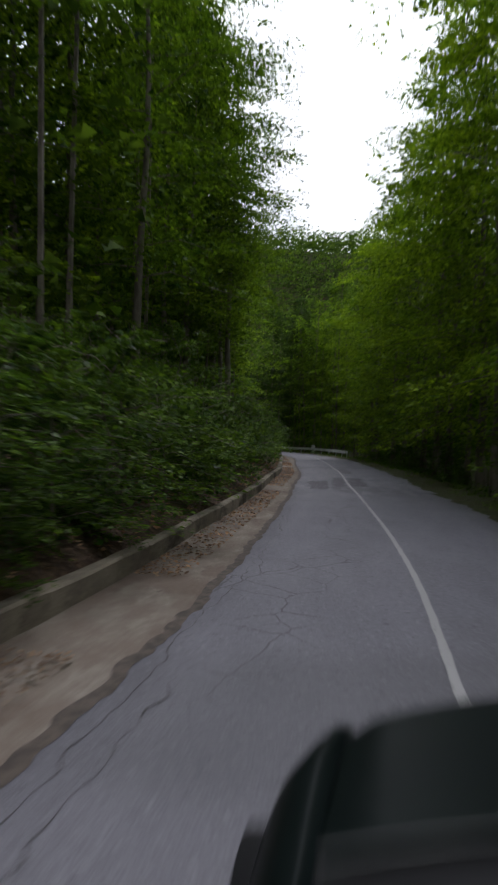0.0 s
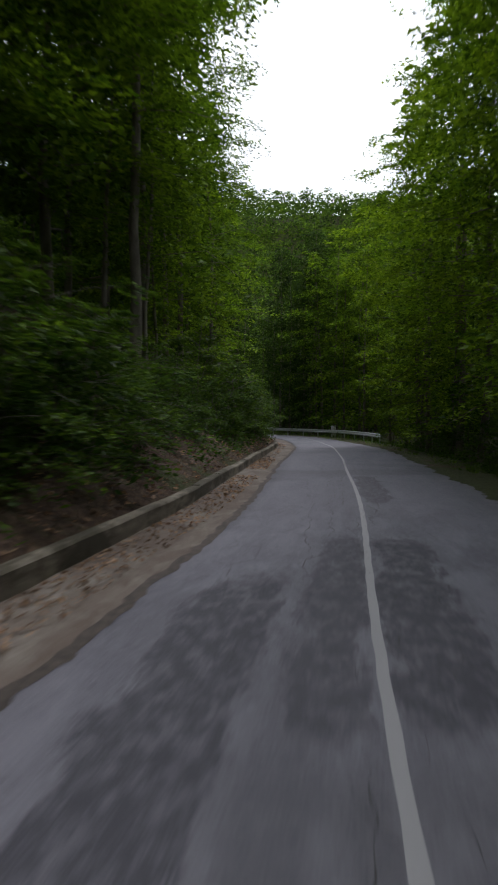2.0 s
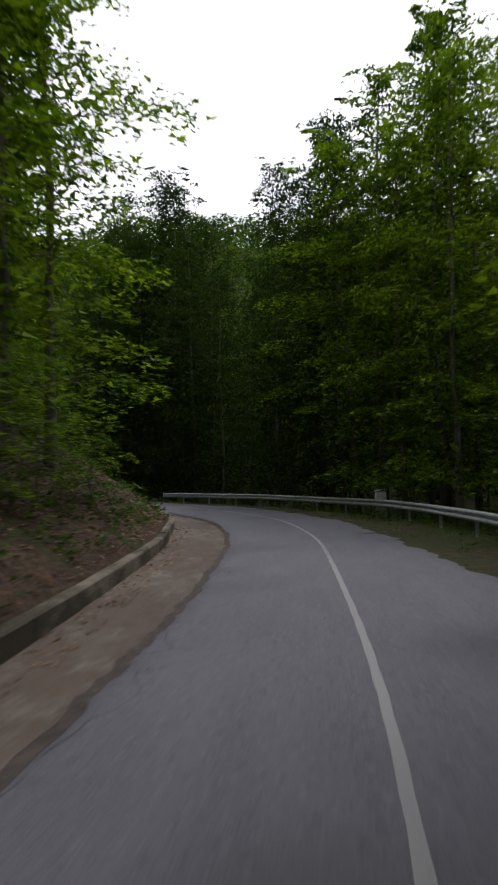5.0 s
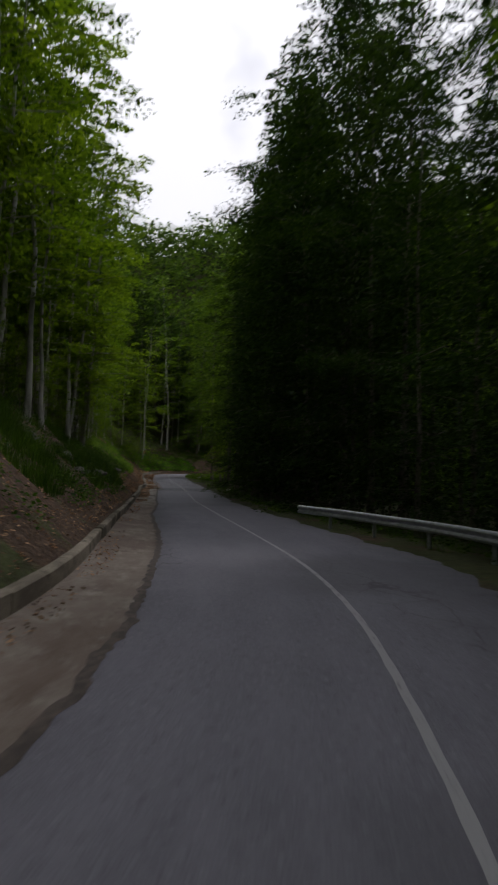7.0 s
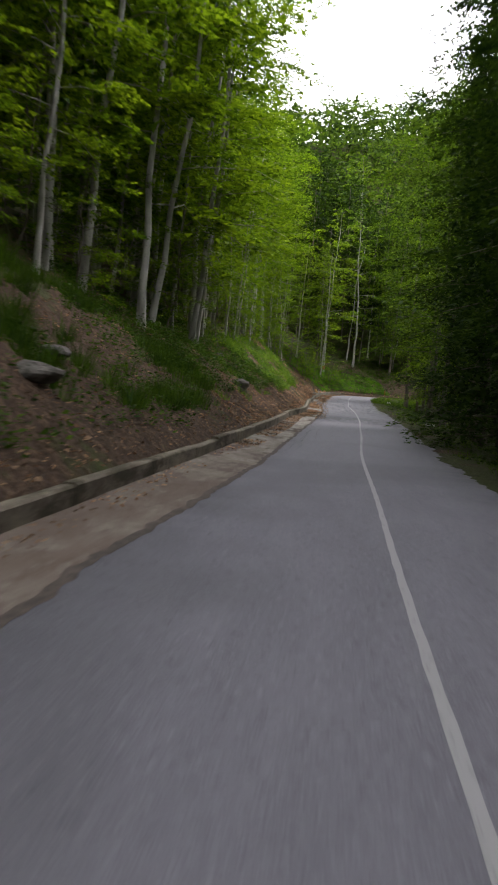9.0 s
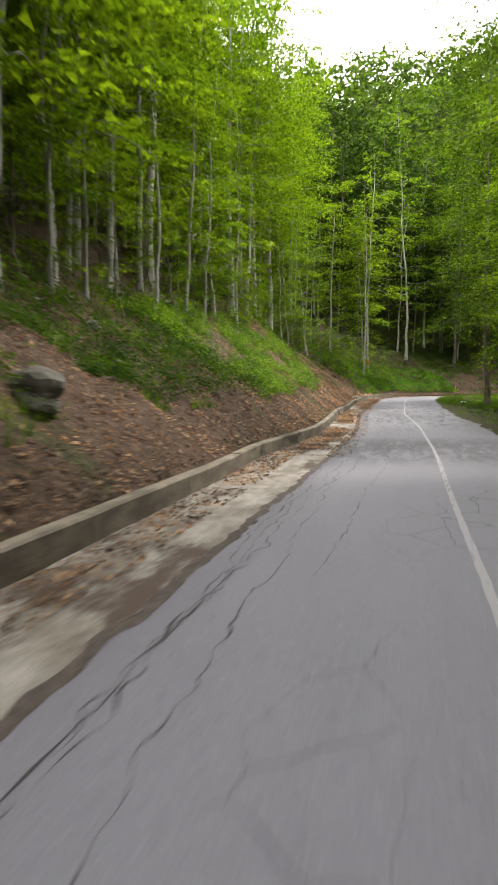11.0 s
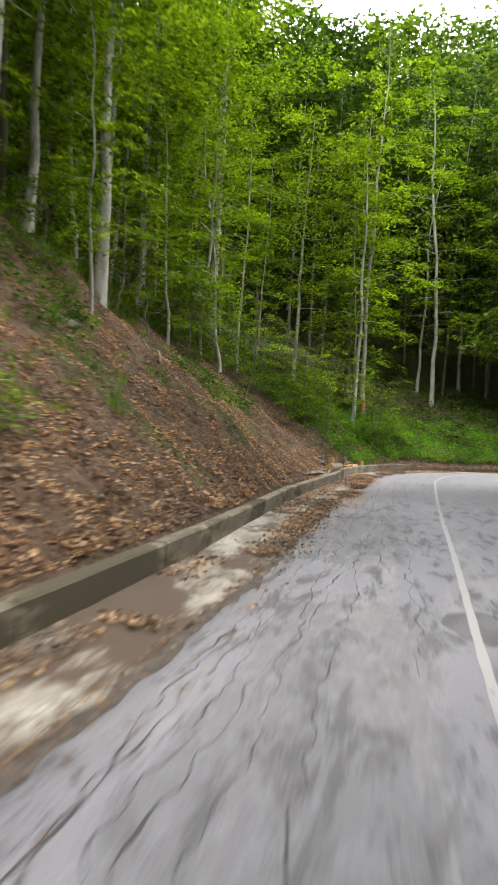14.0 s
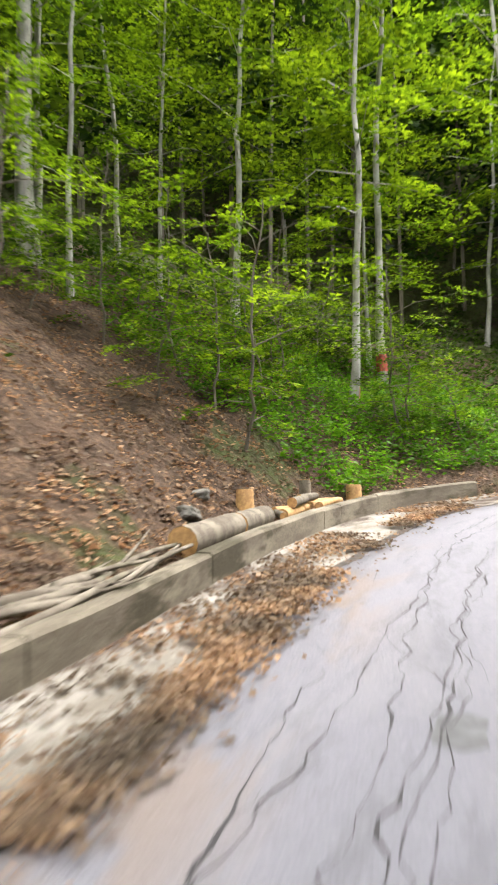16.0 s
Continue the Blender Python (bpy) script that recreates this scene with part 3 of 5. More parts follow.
SOIL = plain_material("damp_soil", (0.05, 0.038, 0.03), 0.95, 0, 0.5, 9)
CRACK = plain_material("crack_filler", (0.034, 0.032, 0.033), 0.9, 0, 0.35, 20)
rnd = random.Random(5)
lines = []
for s0, s1, d0 in ((46, 70, -2.45), (64, 74, -2.3), (70, 78, -1.0), (71, 80, -0.4), (72, 79, 0.5), (70, 76, 0.25), (84, 100, -0.75), (86, 101, -0.5), (90, 104, 0.25), (92, 110, -0.4), (93, 109, 0.55), (96, 108, -0.62),
                   (98, 112, 0.28), (100, 114, 0.85), (46, 52, -2.2), (208, 236, -2.35), (212, 232, -2.1), (214, 240, -1.8), (218, 246, -2.3), (222, 252, -1.55), (230, 262, -2.0), (236, 268, -1.2),
                   (240, 262, -0.75), (246, 276, -1.7), (250, 290, -2.2), (254, 288, -1.3), (256, 292, -0.85), (262, 296, -1.75), (266, 298, -0.5), (270, 302, -1.05), (274, 304, -2.3), (278, 306, -1.5), (284, 308, -0.3), (250, 262, 0.4), (255, 270, 0.25)):
    lines.append(crack(s0, s1, d0, 0.008 if s0 < 150 else 0.009, int(s0 * 7 + d0 * 100) % 9999, rnd.uniform(-0.035, 0.03)))
for k in range(150):
    s0 = rnd.choice((rnd.uniform(72, 112), rnd.uniform(76, 108), rnd.uniform(236, 300)))
    d0 = rnd.uniform(-2.3, 0.9) if s0 > 150 else rnd.gauss(0.1, 0.55)
    lines.append(crack(s0, s0 + rnd.uniform(0.8, 2.2), d0, 0.006, 300 + k, rnd.uniform(-0.5, 0.5)))
v, f = joined(lines)
ob = mesh_part("crack", mesh_of("crack", v, f, CRACK), road, "winding dark cracks in the asphalt")
ob["kind"] = "stuff"

dirt_in = lambda s: road_left(s) - 0.03 - 0.05 * np.abs(np.sin(s * 3.7 + np.sin(s * 1.3)))
road_sheet("edge_dirt", np.arange(2, 310, 0.2), [lambda s: dirt_in(s) - 0.05, dirt_in, lambda s: road_left(s) + 0.015 + 0.035 * np.abs(np.sin(s * 2.3 + 2 * np.sin(s * 0.7)) * np.sin(s * 5.9))], 0.005, SOIL, "dark soil along the broken asphalt edge")

kerb_in = lambda s: knots(KNOT_KERB, s) + 0.012 * np.sin(s * 0.5)
v, f, uv = strip(np.arange(1, 372, 0.5), [lambda s: kerb_in(s) - 0.1, lambda s: kerb_in(s) + 0.35, lambda s: 0.5 * (kerb_in(s) + road_left(s)), lambda s: road_left(s) + 0.25],
                 lambda k, s, d, x, y: knots(KNOT_Z, s) + (0.03, 0.0, -0.035, -0.075)[k] + 0.012 * bumps(x, y, 1.3))
gutter = tagged(new("gutter", mesh_of("gutter", v, f, GUTTER, True, uv)), "stained concrete gutter strewn with soil and leaves", "gutter", kind="structure")

v, f, uv = strip(np.arange(1, 372, 0.5), [lambda s: kerb_in(s) - 0.1] + [lambda s, k=k: kerb_in(s) - 0.13 - 0.45 * k - 0.012 * k * k for k in range(28)], lambda k, s, d, x, y: land(s, d, x, y) + (0.07 * bumps(x, y, 0.83) if k > 2 else 0) if k else knots(KNOT_Z, s) - 0.1)
bank = tagged(new("bank", mesh_of("bank", v, f[:], FLOOR, True, uv)), "steep roadside bank of soil, moss and fallen leaves", "bank", kind="structure")
v, f, uv = strip(np.arange(1, 372, 0.6), [lambda s, k=k: road_right(s) - 0.2 + 0.55 * k for k in range(18)], lambda k, s, d, x, y: land(s, d, x, y) + (-0.02 if k == 0 else 0.02) + (0.03 * bumps(x, y, 0.9) if k > 2 else 0))
verge = tagged(new("verge", mesh_of("verge", v, f, VERGE, True, uv)), "gravelly earth verge with sparse grass", "verge", kind="structure")


# ---- kerb blocks and guardrail ----
kerb = tagged(new("kerb"), "weathered concrete kerb wall holding back the bank", "kerb", kind="structure")


def kerb_block(s0, s1, rnd):
    s = np.arange(s0, s1 + 0.01, (s1 - s0) / 6)
    high = 0.33 + rnd.uniform(-0.012, 0.012) + (0.03 if s0 > 205 else -0.02)
    prof = [(0.0, -0.2), (0.0, high - 0.03), (-0.03, high), (-0.19, high), (-0.22, high - 0.03), (-0.24, -0.2)]
    tilt = rnd.uniform(-0.02, 0.02)
    verts, uv = [], []
    for d, h in prof:
        x, y = spot(s, kerb_in(s) + d + tilt * h)
        verts.append(np.stack([x, y, knots(KNOT_Z, s) + h + 0.004 * np.sin(s * 2.3 + d * 9)], 1))
        uv.append(np.stack([s, np.full_like(s, d + h)], 1))
    v, u = np.stack(verts, 1), np.stack(uv, 1)
    n, c = v.shape[:2]
    f = [(i * c + j, i * c + j + 1, (i + 1) * c + j + 1, (i + 1) * c + j) for i in range(n - 1) for j in range(c - 1)]
    f += [tuple(range(c))[::-1], tuple((n - 1) * c + j for j in range(c))]
    mesh_part("kerb_block", mesh_of("kerb_block", v.reshape(-1, 3), f, KERB, False, u.reshape(-1, 2)), kerb)


rnd = random.Random(11)
s = 2.0
while s < 299:
    size = rnd.uniform(3.4, 4.6)
    if not 136.4 < s < 137.5:
        kerb_block(s, s + size - 0.035, rnd)
    s += size
for s in (299.8, 301.4, 303.0, 316, 319.5, 323, 326.5, 330, 333.5, 337, 340.5, 344):
    kerb_block(s, s + (1.5 if s < 310 else 3.45), rnd)

RAIL = smooth_line([(10.9, 91), (10.7, 97), (10.2, 102.5), (9.5, 107.5), (8.4, 112), (6.3, 118.3), (4.2, 123), (1.6, 128.3), (-1.2, 132.6), (-3.6, 136), (-6.5, 139.6)], 0.5)


def guardrail():
    rail = thing("guardrail", "galvanised steel guardrail on posts beside the road", "guardrail")
    n = len(RAIL)
    tx = np.gradient(RAIL, axis=0)
    tx /= np.linalg.norm(tx, axis=1)[:, None]
    nrm = np.stack([-tx[:, 1], tx[:, 0]], 1)
    base = ground_at(RAIL[:, 0], RAIL[:, 1])
    base = np.convolve(np.r_[[base[0]] * 6, base, [base[-1]] * 6], np.ones(13) / 13, "valid")
    prof = [(0.0, 0.44), (0.055, 0.47), (0.075, 0.51), (0.055, 0.55), (0.01, 0.58), (0.01, 0.61), (0.055, 0.64), (0.075, 0.68), (0.055, 0.72), (0.0, 0.75)]
    a, k, step = [], 0, 8
    while k < n - 2:
        e = min(k + step, n - 1)
        verts = []
        for off, h in prof:
            verts.append(np.concatenate([RAIL[k:e + 1] + nrm[k:e + 1] * off, (base[k:e + 1] + h)[:, None]], 1))
        for off, h in prof[::-1]:
            verts.append(np.concatenate([RAIL[k:e + 1] + nrm[k:e + 1] * (off - 0.006), (base[k:e + 1] + h)[:, None]], 1))
        v = np.stack(verts, 1)
        c = v.shape[1]
        f = [(i * c + j, i * c + (j + 1) % c, (i + 1) * c + (j + 1) % c, (i + 1) * c + j) for i in range(e - k) for j in range(c)]
        f += [tuple(range(c))[::-1], tuple((e - k) * c + j for j in range(c))]
        mesh_part("beam", mesh_of("beam", v.reshape(-1, 3), f, STEEL), rail)
        k = e
    for k in range(2, n, 8):
        bm = bmesh.new()
        bmesh.ops.create_cube(bm, size=1)
        bmesh.ops.scale(bm, vec=(0.06, 0.10, 1.15), verts=bm.verts)
        bmesh.ops.bevel(bm, geom=bm.edges[:], offset=0.008, segments=1, affect="EDGES")
        ang = math.atan2(tx[k, 1], tx[k, 0])
        q = RAIL[k] - nrm[k] * 0.065
        part("post", bm, STEEL, rail, m=Matrix.Translation((q[0], q[1], base[k] + 0.12)) @ Matrix.Rotation(ang, 4, "Z"), smooth=False)


guardrail()


def block_bm(x, y, z, bevel=0.02):
    bm = bmesh.new()
    bmesh.ops.create_cube(bm, size=1)
    bmesh.ops.scale(bm, vec=(x, y, z), verts=bm.verts)
    bmesh.ops.translate(bm, vec=(0, 0, z / 2), verts=bm.verts)
    if bevel:
        bmesh.ops.bevel(bm, geom=bm.edges[:], offset=bevel, segments=2, affect="EDGES")
    return bm


def marker_stone(x, y, turn):
    z = float(ground_at(x, y)[0])
    t = thing("marker_post", "pale concrete marker post with a sloping cap behind the guardrail", "marker post", m=Matrix.Translation((x, y, z - 0.05)) @ Matrix.Rotation(turn, 4, "Z"))
    part("body", block_bm(0.40, 0.34, 1.22), WHITEWASH, t)
    bm = block_bm(0.46, 0.40, 0.09, 0.015)
    for v in bm.verts:
        v.co.z += 0.05 * v.co.x / 0.46
    part("cap", bm, STEEL, t, "dull metal cap", Matrix.Translation((0, 0, 1.2)))


marker_stone(8.75, 112.7, radians(25))


# ---- trees ----
def leaf_faces(centres, along, flat, length, width, kite):
    """Leaves as kites or triangles: centres, directions and normals are arrays."""
    side = np.cross(flat, along)
    side /= np.linalg.norm(side, axis=1)[:, None] + 1e-9
    L, W = length[:, None], width[:, None]
    a, tip = centres - along * L * 0.5, centres + along * L * 0.5
    if kite:
        mid = centres - along * L * 0.06
        v = np.stack([a, mid + side * W * 0.5, tip, mid - side * W * 0.5], 1)
        k = 4
    else:
        v = np.stack([a + side * W * 0.5, tip, a - side * W * 0.5], 1)
        k = 3
    n = len(centres)
    return v.reshape(-1, 3), np.arange(n * k).reshape(n, k).tolist()


def unit(v):
    return v / (np.linalg.norm(v, axis=-1, keepdims=True) + 1e-9)


def spray_leaves(rs, where, out, reach, count, size, droop, kite, flatness=0.24):
    """Flat, layered sprays of leaves: where each begins, the way it points, how far it reaches."""
    n = len(where)
    o = unit(out * [1, 1, 0.35])
    sd = unit(np.cross(o, [0, 0, 1.0]))
    k = np.repeat(np.arange(n), count)
    u = rs.uniform(0, 1, len(k)) ** 0.8
    w = (rs.uniform(-1, 1, len(k))) * (0.52 * np.sin(np.clip(u, 0.05, 1) * 2.9) + 0.08)
    r = reach[k][:, None]
    c = where[k] + o[k] * u[:, None] * r + sd[k] * w[:, None] * r
    c[:, 2] += -droop * (u ** 2) * reach[k] + rs.normal(0, 0.045, len(k)) * reach[k]
    head = unit(o[k] + sd[k] * np.sign(w)[:, None] * rs.uniform(0.2, 1.4, (len(k), 1)) + rs.normal(0, 0.25, (len(k), 3)) - [0, 0, 0.15])
    flat = unit(np.array([[0, 0, 1.0]]) + rs.normal(0, flatness, (len(k), 3)))
    ln = size * rs.uniform(0.65, 1.3, len(k))
    return leaf_faces(c, head, flat, ln, ln * 0.72, kite)


def tree_meshes(seed, height, base, spread, girth, limbs, per_limb, count, size, bark, leaf, lean=0.3, kite=False, low=0.0, bare=0.18, top_heavy=0.0, inner=0, inner_size=0.55, fill=0.5):
    """Trunk with limbs, and a crown of leaf sprays. base: where the limbs begin."""
    rs = np.random.RandomState(seed)
    h = np.linspace(-0.3, height, 14)
    bend = np.cumsum(rs.normal(0, 0.07, (14, 2)), 0) + np.outer(np.clip(h / height, 0, 1) ** 1.5, rs.normal(0, lean, 2))
    bend -= bend[0]
    path = np.column_stack([bend, h])
    radii = girth * (1 - 0.93 * np.clip(h / height, 0, 1) ** 0.9) + 0.012
    radii[0] *= 1.5
    radii[1] *= 1.08
    wood = [tube(path, radii, 8)]
    starts, outs, reach = [], [], []
    for i in range(limbs):
        f = (i + rs.uniform(0, 1)) / limbs
        z = base + (height - base) * f ** (0.9 - 0.3 * top_heavy)
        ang = i * 2.4 + rs.uniform(-0.5, 0.5)
        q = (z - base) / max(height - base, 0.1)
        length = spread * (0.35 + 0.65 * math.sin(math.pi * min(1, 0.28 + q * 0.62))) * rs.uniform(0.65, 1.15) * (1 - 0.35 * max(0, q - 0.75) / 0.25)
        up = 0.10 + 0.7 * q + rs.uniform(-0.12, 0.15)
        root = np.array([np.interp(z, h, path[:, 0]), np.interp(z, h, path[:, 1]), z])
        u = np.linspace(0, 1, 4)[:, None]
        way = np.array([math.cos(ang), math.sin(ang), up])
        limb = root + u * way * length + u ** 2 * np.array([0, 0, -0.28 * length]) + np.vstack([np.zeros(3), rs.normal(0, 0.05 * length, (3, 3))])
        r0 = max(0.010, 0.28 * np.interp(z, h, radii))
        wood.append(tube(limb, r0 * (1 - 0.88 * u[:, 0]) + 0.004, 3))
        m = max(2, int(per_limb * length / spread + 0.5))
        t = bare + (1 - bare) * rs.uniform(0, 1, m) ** 0.8
        p = np.stack([np.interp(t, u[:, 0], limb[:, a]) for a in range(3)], 1)
        turn = ang + rs.choice([-1, 1], m) * rs.uniform(0.1, 1.35, m)
        starts.append(p + rs.normal(0, 0.12, (m, 3)) * spread * 0.25)
        outs.append(np.stack([np.cos(turn), np.sin(turn), rs.uniform(-0.12, 0.25, m)], 1))
        reach.append(length * rs.uniform(0.36, 0.6, m))
    starts, outs, reach = np.vstack(starts), np.vstack(outs), np.concatenate(reach)
    v, f = spray_leaves(rs, starts, outs, np.clip(reach, 0.35, 2.3), count, size, 0.3, kite)
    if inner:
        # the leafy heart of the crown
        q = rs.uniform(0, 1, inner) ** 0.9
        z = base + (height * 1.0 - base) * q
        r = spread * (0.35 + 0.65 * np.sin(np.pi * np.clip(0.28 + q * 0.62, 0, 1))) * (1 - 0.35 * np.clip((q - 0.75) / 0.25, 0, 1)) * fill * np.sqrt(rs.uniform(0.03, 1, inner))
        th = rs.uniform(0, 6.28, inner)
        c = np.stack([np.interp(z, h, path[:, 0]) + r * np.cos(th), np.interp(z, h, path[:, 1]) + r * np.sin(th), z + 0.12 * r], 1)
        head = unit(np.stack([np.cos(th), np.sin(th), rs.normal(-0.2, 0.4, inner)], 1) + rs.normal(0, 0.4, (inner, 3)))
        ln = inner_size * rs.uniform(0.6, 1.3, inner)
        iv, jf = leaf_faces(c, head, unit(np.stack([0.5 * np.cos(th), 0.5 * np.sin(th), 1 + 0 * th], 1) + rs.normal(0, 0.5, (inner, 3))), ln, ln * 0.7, False)
        v, f = joined([(v, f), (iv, jf)])
    wv, wf = joined(wood[1:])
    return mesh_of("trunk", *wood[0], bark, True), mesh_of("branchwood", wv, wf, bark, True), mesh_of("crown", v, f, leaf)


def tree_proto(name, label, category, group, meshes):
    t = thing(name, label, category, group)
    mesh_part("trunk", meshes[0], t)
    mesh_part("branchwood", meshes[1], t)["kind"] = "stuff"
    mesh_part("crown", meshes[2], t)["kind"] = "stuff"
    return t


EDGE_LABEL = "broad beech tree leafy almost down to the ground"
edge_trees = [tree_proto("beech_tree", EDGE_LABEL, "tree", "roadside beeches", tree_meshes(k, hh, bb, sp, 0.17, 34, 9, 66, 0.165, BARK_DARK, LEAF, 0.4, inner=2600, inner_size=0.24))
              for k, hh, bb, sp in ((21, 21, 1.6, 3.5), (22, 24, 2.6, 3.7), (23, 19, 1.2, 3.3))]
BACK_LABEL = "tall dark beech clothed in leaves down to its foot"
back_trees = [tree_proto("beech_tree", BACK_LABEL, "tree", "roadside beeches", tree_meshes(k, hh, bb, sp, 0.17, 32, 8, 36, 0.21, BARK_DARK, LEAF, 0.4, inner=2200, inner_size=0.3))
              for k, hh, bb, sp in ((26, 22, 1.2, 3.6), (27, 24, 1.8, 3.8))]
DEEP_LABEL = "tall beech with dense foliage, shade painted into its dark leaves"
deep_trees = [tree_proto("beech_tree", DEEP_LABEL, "tree", "roadside beeches", tree_meshes(k, hh, bb, sp, 0.17, 36, 8, 54, 0.165, BARK_DARK, LEAF_SHADE_TINT, 0.4, inner=6000, inner_size=0.24, fill=0.75))
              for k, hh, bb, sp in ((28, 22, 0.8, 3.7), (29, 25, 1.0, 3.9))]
POLE_LABEL = "tall beech with a straight grey trunk and high crown"
tall_trees = [tree_proto("beech_tree", POLE_LABEL, "tree", "forest beeches", tree_meshes(k, hh, bb, sp, gi, 25, 8, 62, 0.17, BARK, LEAF, 0.5, inner=1800, inner_size=0.24))
              for k, hh, bb, sp, gi in ((31, 22, 6.5, 4.7, 0.155), (32, 20, 5.0, 4.4, 0.125), (33, 24, 8.0, 4.9, 0.185))]
SHADE_LABEL = "dark-stemmed beech with a dense crown over bare lower trunk"
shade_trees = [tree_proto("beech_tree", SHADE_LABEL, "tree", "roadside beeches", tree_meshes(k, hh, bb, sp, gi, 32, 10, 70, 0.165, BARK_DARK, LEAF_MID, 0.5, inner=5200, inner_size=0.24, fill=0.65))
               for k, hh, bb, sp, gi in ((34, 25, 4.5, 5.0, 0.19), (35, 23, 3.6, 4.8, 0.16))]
POLE2 = "slender young beech with sparse layered branches"
pole_trees = [tree_proto("beech_tree", POLE2, "tree", "young beeches", tree_meshes(k, hh, bb, sp, gi, 20, 6, 52, 0.155, BARK, LEAF, 0.7, inner=400, inner_size=0.22))
              for k, hh, bb, sp, gi in ((41, 14, 2.4, 2.5, 0.08), (42, 16, 4.0, 2.6, 0.09), (43, 11, 1.6, 2.3, 0.065))]
saplings = [tree_proto("sapling", "small beech sapling with bright flat leaf layers", "sapling", "saplings on the bank", tree_meshes(k, hh, 0.5, sp, 0.022, 17, 6, 26, 0.105, BARK_DARK, LEAF, 0.25, bare=0.1))
            for k, hh, sp in ((61, 3.6, 1.5), (62, 2.6, 1.25), (63, 4.6, 1.7))]
shrubs = [tree_proto("shrub", "dense dark green roadside shrub", "shrub", "roadside shrubs", tree_meshes(k, hh, 0.15, sp, 0.03, 18, 6, 34, 0.115, BARK_DARK, LEAF_DARK, 0.3, False, bare=0.1, inner=500, inner_size=0.16))
          for k, hh, sp in ((71, 2.4, 1.7), (72, 3.2, 1.9), (73, 1.7, 1.5))]
near_poles = [tree_proto("beech_tree", POLE2, "tree", "young beeches", tree_meshes(k, hh, bb, sp, gi, 28, 8, 36, 0.125, BARK, LEAF, 0.7))
              for k, hh, bb, sp, gi in ((45, 14, 2.6, 2.6, 0.075), (46, 17, 3.6, 2.8, 0.09))]
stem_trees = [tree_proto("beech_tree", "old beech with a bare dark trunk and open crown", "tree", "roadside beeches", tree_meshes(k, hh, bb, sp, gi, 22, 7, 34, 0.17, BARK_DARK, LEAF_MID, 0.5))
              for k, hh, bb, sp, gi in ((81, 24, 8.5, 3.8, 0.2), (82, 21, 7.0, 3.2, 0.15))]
PROTOS = stem_trees + near_poles + deep_trees + edge_trees + back_trees + shade_trees + tall_trees + pole_trees + saplings + shrubs
for p in PROTOS:
    p["proto"] = 1

taken = []
used = {}


def plant(proto, x, y, size=1.0, turn=None, tall=None, rnd=random, sink=0.12):
    z = float(ground_at(x, y)[0]) - sink
    turn = rnd.uniform(0, 6.28) if turn is None else turn
    m = Matrix.Translation((x, y, z)) @ Matrix.Rotation(turn, 4, "Z") @ Matrix.Rotation(rnd.uniform(-0.03, 0.03), 4, "X") @ Matrix.Diagonal((size, size, size * (tall or rnd.uniform(0.9, 1.12)), 1))
    taken.append((x, y))
    if proto.name not in used:
        used[proto.name] = 1
        proto.matrix_basis = m
        del proto["proto"]
        return proto
    return copy_thing(proto, m)


def free(x, y, gap):
    return all((x - a) ** 2 + (y - b) ** 2 > gap * gap for a, b in taken)


# trunks that stand out, at their places
for proto, x, y, size in ((tall_trees[2], -57.9, 204.6, 1.08), (tall_trees[1], -59.4, 208.0, 0.95), (tall_trees[0], -65.9, 213.6, 1.0), (tall_trees[2], -73.3, 228.1, 0.9), (tall_trees[0], -82.3, 240.2, 1.05), (tall_trees[1], -35.8, 161.0, 0.95),
                          (tall_trees[2], -49.4, 184.5, 0.95), (tall_trees[2], -76.0, 236.3, 1.15), (tall_trees[1], -75.4, 243.2, 1.05), (pole_trees[1], -71.4, 244.0, 1.25), (pole_trees[1], -73.0, 247.8, 1.15),
                          (pole_trees[1], -74.8, 260.5, 1.4), (pole_trees[0], -77.4, 262.8, 1.4), (tall_trees[0], -79.0, 274.0, 1.1), (tall_trees[1], -84.5, 281.4, 1.0), (pole_trees[1], -90.2, 288.1, 1.3)):
    plant(proto, x, y, size, rnd=random.Random(int(x * 10)))

rt = random.Random(77)


def row(protos, s0, s1, gap, d0, d1, size, keep):
    """Plant along a stretch of the road between two distances across."""
    s = s0
    while s < s1:
        s += gap * rt.uniform(0.6, 1.4)
        d = rt.uniform(d0, d1)
        x, y = spot(s, d)
        x, y = float(x), float(y)
        ss, dd = station(x, y)
        if not (knots(KNOT_KERB, ss)[0] - 1.0 > dd[0] or dd[0] > 5.2):
            continue
        if free(x, y, keep):
            plant(rt.choice(protos), x, y, size * rt.uniform(0.85, 1.15), rnd=rt)


# dark side of the first straight: shrubs on the bank, leafy trees behind them
row(shrubs, 45, 61, 0.8, -4.7, -4.35, 0.78, 0.6)
row(shrubs, 44, 90, 1.2, -5.3, -4.75, 0.95, 0.85)
row(shrubs, 88, 114, 1.5, -5.9, -4.9, 0.62, 0.85)
row(shrubs, 86, 114, 1.8, -8.2, -6.2, 0.95, 1.2)
row(shrubs, 112, 128, 1.2, -5.3, -4.75, 0.9, 0.85)
row(shrubs, 44, 88, 2.0, -7.8, -6.2, 1.25, 1.3)
row(shrubs, 112, 136, 2.0, -7.8, -6.2, 1.1, 1.3)
row(edge_trees, 38, 70, 3.2, -8.6, -6.7, 1.0, 2.2)
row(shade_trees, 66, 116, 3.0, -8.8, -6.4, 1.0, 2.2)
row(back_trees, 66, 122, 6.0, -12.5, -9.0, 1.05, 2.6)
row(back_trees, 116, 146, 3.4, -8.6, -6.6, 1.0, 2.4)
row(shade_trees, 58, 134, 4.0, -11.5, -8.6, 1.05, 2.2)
row(saplings, 104, 140, 2.0, -6.2, -5.2, 0.9, 0.9)
